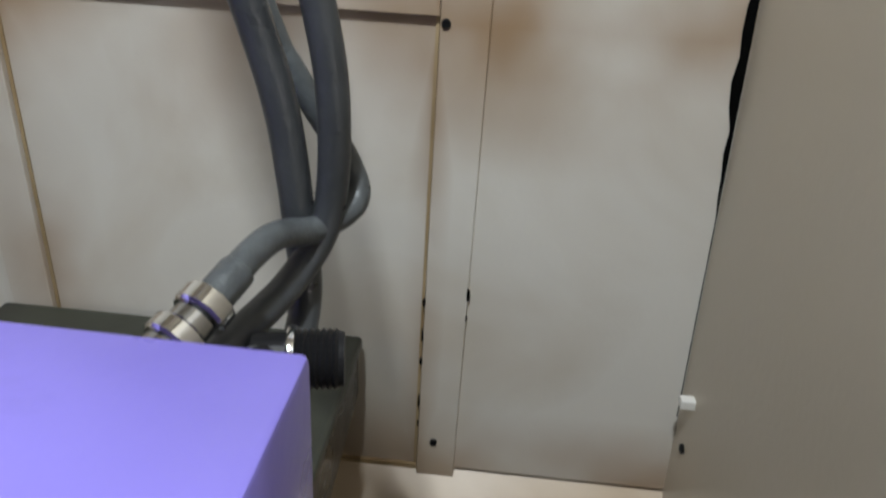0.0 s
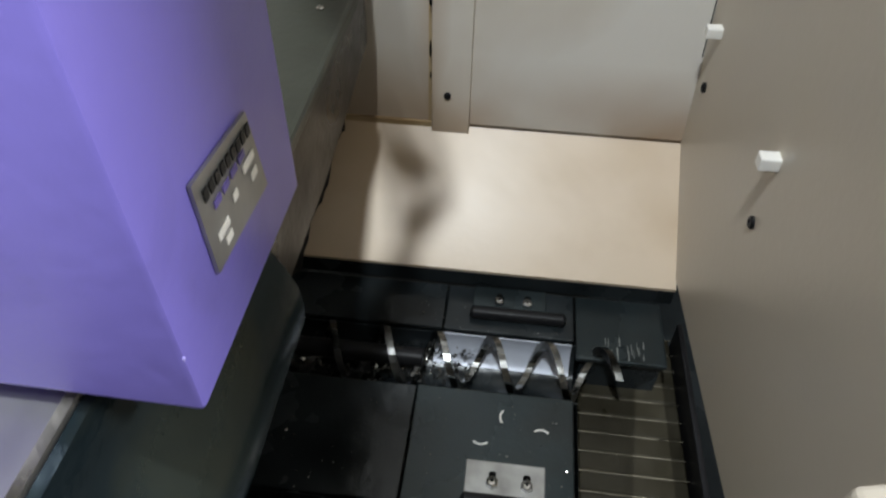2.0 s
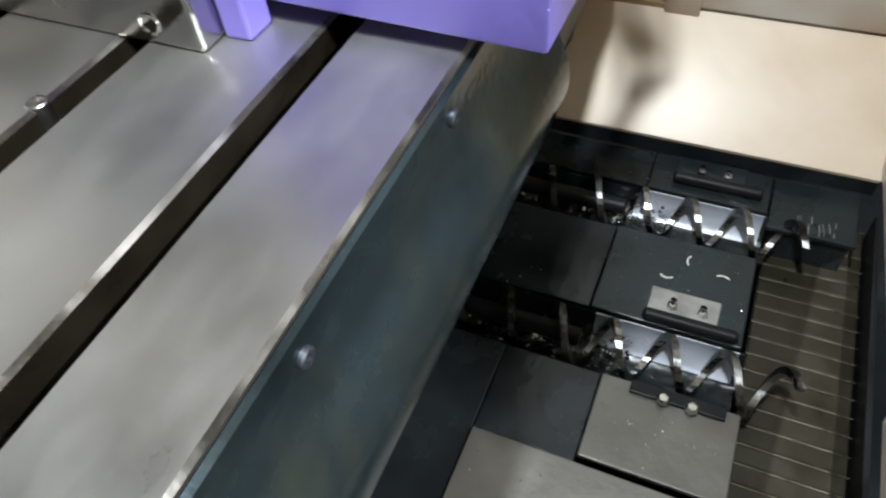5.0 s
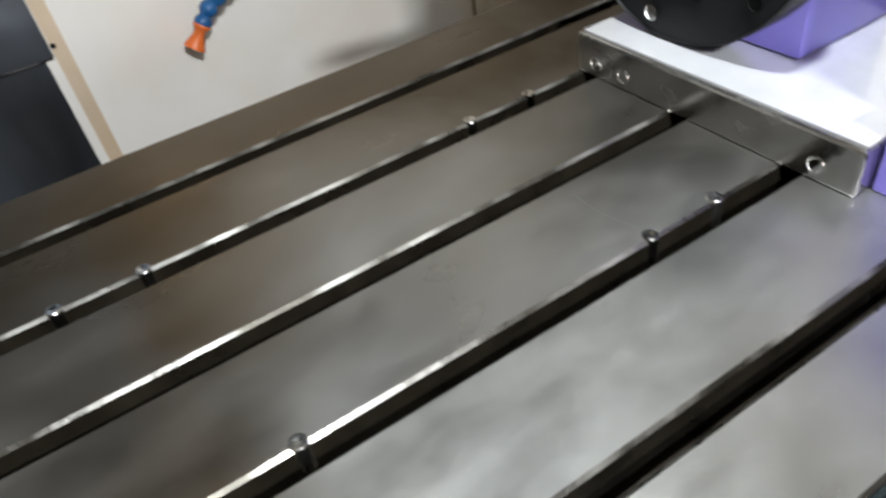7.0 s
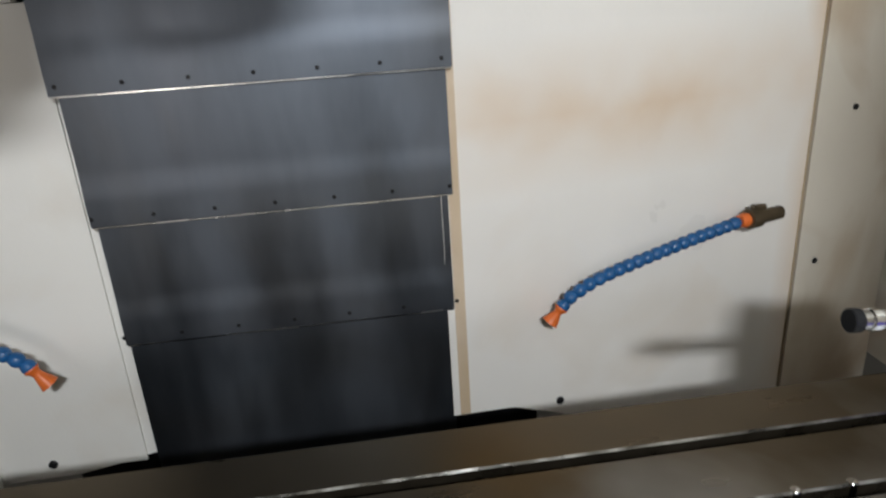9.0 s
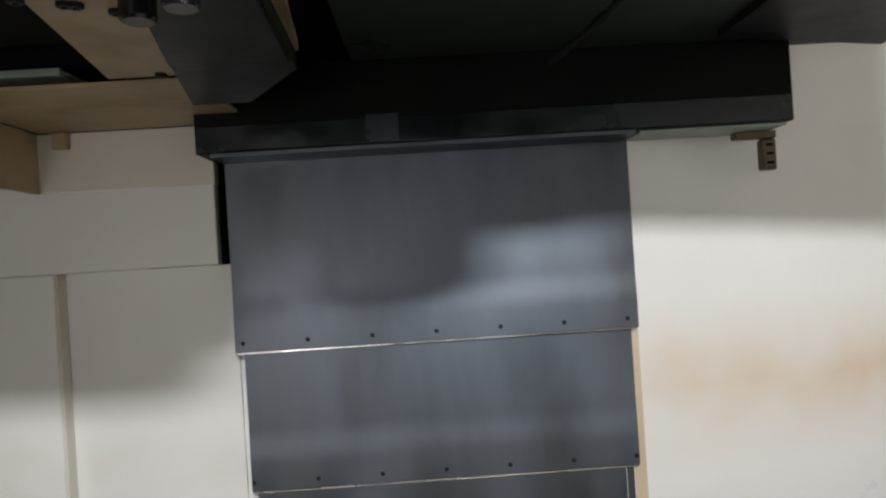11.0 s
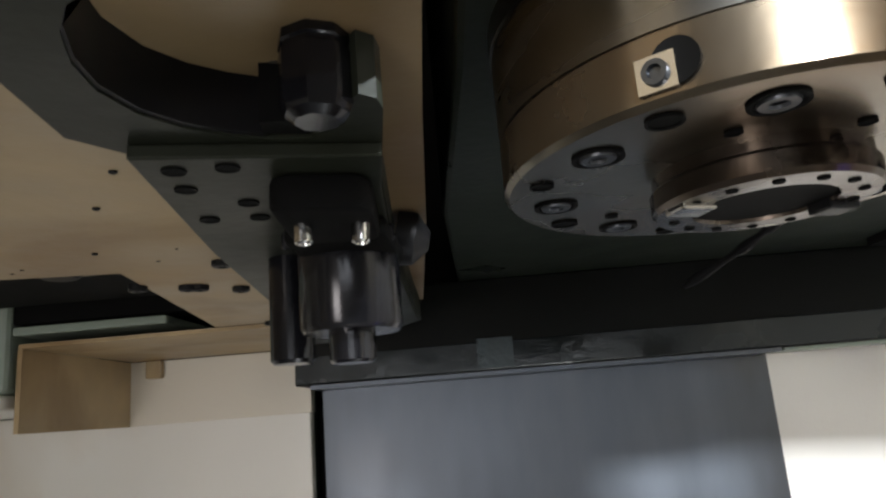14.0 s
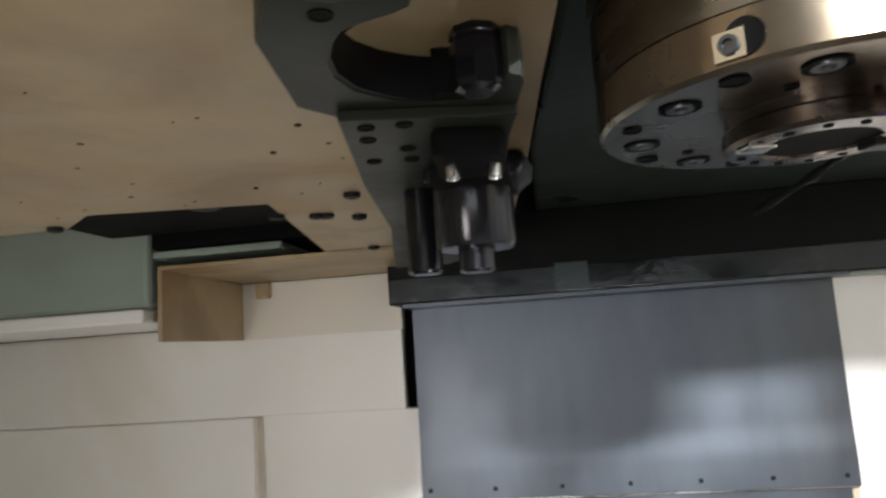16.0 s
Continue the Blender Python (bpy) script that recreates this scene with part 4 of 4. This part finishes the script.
# ---- tool changer ----
changer = thing("tool_changer", "tan oil-stained tool changer cover with screws along its edge", "tool changer")
# Front edge at y 0.05 is unseen, set for the left wall's shadow.
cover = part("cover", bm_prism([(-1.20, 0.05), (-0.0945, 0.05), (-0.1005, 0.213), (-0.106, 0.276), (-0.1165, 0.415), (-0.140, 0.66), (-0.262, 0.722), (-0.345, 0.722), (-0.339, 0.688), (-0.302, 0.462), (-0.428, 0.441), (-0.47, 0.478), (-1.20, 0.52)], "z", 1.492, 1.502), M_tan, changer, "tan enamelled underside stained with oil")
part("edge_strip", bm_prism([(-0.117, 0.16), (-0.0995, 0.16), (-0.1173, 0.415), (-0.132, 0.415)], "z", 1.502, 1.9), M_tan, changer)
part("magazine_body", bm_box(-1.10, -0.556, 0.728, 0.90, 1.446, 1.85, 0.006), M_mag, changer, "grey-green magazine casing")
part("magazine_back", bm_box(-0.5555, -0.40, 0.735, 0.90, 1.5025, 1.511, 0.002), M_mag, changer)
# Black block put in where the inside of the magazine lies in shade.
part("magazine_shade_fill", bm_box(-0.5555, -0.30, 0.736, 0.90, 1.5135, 1.85), M_black, changer)
part("magazine_lip", bm_box(-1.10, -0.560, 0.722, 0.967, 1.430, 1.4455, 0.003), M_white, changer, "white lower lip of the casing")
# Second black block, above the cover, darkens the opening like shade.
part("cavity_shade_fill", bm_box(-0.585, -0.14, 0.18, 0.705, 1.525, 1.9), M_black, changer)
part("guide_wheel", bm_lathe([(0, 0.03), (0.004, 0.034), (0.012, 0.034), (0.014, 0.02), (0.02, 0.012)], (-0.40, 0.56, 1.535), (0, 0, -1), 28), M_dark, changer, smooth=True)
part("guide_hub", bm_lathe([(0, 0.012), (0.004, 0.009)], (-0.45, 0.64, 1.535), (0, 0, -1), 14), M_dark, changer, smooth=True)
for x, y in ((-0.255, 0.535), (-0.289, 0.715), (-0.238, 0.454), (-0.475, 0.47), (-0.248, 0.339), (-0.289, 0.411), (-0.312, 0.503), (-0.284, 0.515), (-0.277, 0.518), (-0.22, 0.30)):
    screw_head((x, y, 1.492), (0, 0, -1), 0.006 if y > 0.45 else 0.0016, changer, name="screw")
speck = random.Random(17)
for i in range(46):
    x, y, r = speck.uniform(-0.62, -0.14), speck.uniform(0.20, 0.45), speck.uniform(0.0006, 0.0022)
    part("oil_speck", bm_lathe([(-0.0002, r), (0.0004, r * 0.7)], (x, y, 1.492), (0, 0, -1), 7), M_soot, changer)
box = thing("cable_box", "tan sheet-metal box section under the tool changer", "box")
part("front", bm_box(-0.556, -0.316, 0.969, 0.990, 1.4075, 1.489, 0.0015), M_wall, box)
part("top", bm_box(-0.549, -0.262, 0.7365, 0.9685, 1.4895, 1.4935), M_tan, box)
part("side", bm_prism([(-0.550, 0.737), (-0.545, 0.737), (-0.5525, 0.9685), (-0.5575, 0.9685)], "z", 1.4075, 1.489), M_tan, box)
part("tab", bm_box(-0.528, -0.508, 0.956, 0.9688, 1.466, 1.4885, 0.002), M_tan, box)

arm = thing("tool_gripper", "dark grey-green tool gripper with curved claws under the cover", "tool gripper")
AZ = 1.465
POCKET = [(-0.138, 0.1495), (-0.146, 0.152), (-0.152, 0.155), (-0.157, 0.162), (-0.161, 0.172), (-0.1625, 0.183), (-0.160, 0.195), (-0.154, 0.204), (-0.147, 0.210), (-0.139, 0.2145)]
plate_pts = [(-0.174, 0.154), (-0.169, 0.145), (-0.163, 0.135), (-0.156, 0.128), (-0.1495, 0.125), (-0.1455, 0.120), (-0.127, 0.120), (-0.1245, 0.123), (-0.1335, 0.147)] + POCKET
plate_pts += [(-0.128, 0.216), (-0.1195, 0.208), (-0.117, 0.2), (-0.113, 0.1955), (-0.1095, 0.1985), (-0.109, 0.204), (-0.116, 0.25), (-0.1205, 0.30), (-0.125, 0.35), (-0.135, 0.58), (-0.20, 0.69), (-0.256, 0.69), (-0.224, 0.53), (-0.204, 0.44), (-0.187, 0.305), (-0.172, 0.217), (-0.181, 0.203)]
AT = AZ + 0.0149
arm_plate = part("arm_plate", bm_prism(plate_pts, "z", AZ, AT), M_arm, arm, "flat grey-green arm plate", smooth=False)
part("step", bm_prism([(-0.170, 0.209), (-0.112, 0.2225), (-0.1165, 0.25), (-0.121, 0.30), (-0.1255, 0.35), (-0.135, 0.55), (-0.228, 0.56), (-0.2235, 0.53), (-0.2035, 0.44), (-0.1865, 0.305)], "z", AZ - 0.004, AZ - 0.0002, 0.0006), M_arm, arm)
for x, y, z in ((-0.163, 0.219, AZ - 0.004), (-0.150, 0.220, AZ - 0.004), (-0.166, 0.233, AZ - 0.004), (-0.1545, 0.249, AZ - 0.004), (-0.156, 0.264, AZ - 0.004), (-0.171, 0.262, AZ - 0.004), (-0.154, 0.145, AZ)):
    part("arm_hole", bm_lathe([(0.0001, 0.0031), (0.0006, 0.003), (0.0003, 0.002)], (x, y, z), (0, 0, -1), 14), M_black, arm)
part("end_block", bm_prism([(-0.158, 0.133), (-0.1535, 0.1275), (-0.149, 0.1235), (-0.145, 0.118), (-0.128, 0.118), (-0.1235, 0.121), (-0.129, 0.140), (-0.150, 0.138)], "z", AZ - 0.002, AT - 0.001, 0.0015), M_dark, arm, "dark rounded end block", smooth=True)
part("claw", bm_prism(POCKET[1:] + [(x + 0.0012, y - 0.0012) for x, y in POCKET[:0:-1]], "z", AZ + 0.0006, AT + 0.001), M_dark, arm, "dark curved gripper claw", smooth=True)
# Black block fills the gap beside the finger to show its shade.
part("finger_gap_shade", bm_prism([(-0.1385, 0.2125), (-0.129, 0.215), (-0.123, 0.208), (-0.1375, 0.206)], "z", AZ + 0.0005, AT + 0.001), M_black, arm)
part("finger", bm_lathe([(-0.0045, 0.005), (-0.003, 0.0072), (0.0, 0.0082), (0.011, 0.0082), (0.0115, 0.0076), (0.0125, 0.0076), (0.013, 0.0082), (0.0195, 0.0078)], (-0.1225, 0.198, AZ), (0, 0, 1), 8), M_gloss, arm, "shiny black gripper finger", smooth=True)
clamp = part("clamp_block", bm_prism([(-0.143, 0.229), (-0.138, 0.227), (-0.120, 0.231), (-0.117, 0.236), (-0.120, 0.268), (-0.146, 0.266)], "z", AZ - 0.014, AZ - 0.0042, 0.002), M_black, arm, "black clamp block with two screws", smooth=True)
for x, y in ((-0.1375, 0.243), (-0.1225, 0.247)):
    part("clamp_screw", bm_lathe([(0, 0.0027), (0.005, 0.0026), (0.0055, 0.002), (0.003, 0.0014)], (x, y, AZ - 0.014), (0, 0, -1), 16), M_chrome, clamp, smooth=True)
part("plunger_block", bm_box(-0.152, -0.118, 0.272, 0.318, AZ - 0.012, AZ - 0.0042, 0.003), M_black, arm, smooth=True)
part("plunger", bm_lathe([(0, 0.0180), (0.0315, 0.0180), (0.0335, 0.0168), (0.0337, 0.0082), (0.0430, 0.0080), (0.0440, 0.0070)], (-0.1365, 0.303, AZ - 0.004), (0, 0, -1), 40), M_gloss, arm, "black plunger cylinder", smooth=True)
part("plunger_flat", bm_box(-0.1555, -0.1175, 0.2835, 0.2865, AZ - 0.010, AZ - 0.0042, 0.001), M_gloss, arm)
part("plunger_sleeve", bm_lathe([(0, 0.0085), (0.0395, 0.0085), (0.041, 0.0072)], (-0.1635, 0.325, AZ - 0.004), (0, 0, -1), 24), M_gloss, arm, smooth=True)
part("nose", bm_lathe([(0, 0.012), (0.008, 0.011), (0.014, 0.004)], (-0.1235, 0.345, AZ + 0.006), (1, 0.1, -0.2), 20), M_dark, arm, smooth=True)

arm.scale = (1.138, 1.138, 1.138)
arm.location = (0.0108, -0.0003, -0.1926)

# ---- coolant nozzles ----


def nozzle(pts, tip, fitting, label):
    ob = thing("coolant_nozzle", label, "coolant nozzle", "coolant nozzles on the back wall", at=pts[-1])
    o = Vector(pts[-1])
    path = smooth_path([Vector(p) - o for p in pts], 12)
    length = [0.0]
    for a, b in zip(path, path[1:]):
        length.append(length[-1] + (b - a).length)
    step, k = 0.0195, 0
    d = 0.0
    while d < length[-1] - step * 0.5:
        while k < len(length) - 2 and length[k + 1] < d:
            k += 1
        u = (d - length[k]) / max(1e-6, length[k + 1] - length[k])
        p = path[k].lerp(path[k + 1], u)
        ax = (path[min(k + 2, len(path) - 1)] - path[max(k - 1, 0)]).normalized()
        part("segment", bm_lathe([(-0.0105, 0.0075), (-0.006, 0.0112), (0.001, 0.0120), (0.006, 0.0100), (0.0105, 0.0072)], p, ax, 16), M_blue, ob, smooth=True)
        d += step
    a = path[0]
    t = (Vector(tip) - o)
    part("tip", bm_lathe([(-0.004, 0.010), (0.006, 0.012), (0.012, 0.008), (0.016, 0.007), ((t - a).length, 0.0145), ((t - a).length - 0.002, 0.008)], a, t - a, 18), M_orange, ob, "orange plastic nozzle tip", smooth=True)
    e = Vector(fitting) - o
    part("collar", bm_lathe([(-0.004, 0.011), (0.004, 0.014), (0.018, 0.012)], (0, 0, 0), e, 16), M_orange, ob, "orange plastic collar", smooth=True)
    part("valve", bm_lathe([(0.014, 0.013), (0.016, 0.019), (0.040, 0.019), (0.044, 0.013), (e.length, 0.013), (e.length + 0.004, 0.009)], (0, 0, 0), e, 10), M_brass, ob, "brown oxidised brass valve", smooth=True)
    part("lever", bm_box(-0.006, 0.022, -0.006, 0.006, 0.014, 0.026, 0.003), M_brass, ob).location = e * 0.3
    return ob


nozzle([(0.426, 0.975, 0.764), (0.443, 0.975, 0.781), (0.49, 0.98, 0.804), (0.56, 0.995, 0.820), (0.65, 1.02, 0.834), (0.72, 1.04, 0.843), (0.785, 1.06, 0.850)], (0.403, 0.975, 0.735), (0.875, 1.085, 0.850), "blue segmented coolant hose with an orange tip on the white wall")
nozzle([(-0.411, 0.925, 0.790), (-0.426, 0.925, 0.805), (-0.466, 0.925, 0.830), (-0.528, 0.925, 0.855), (-0.608, 0.93, 0.875), (-0.70, 0.94, 0.885)], (-0.388, 0.925, 0.756), (-0.78, 0.965, 0.885), "blue segmented coolant hose with an orange tip beside the column")
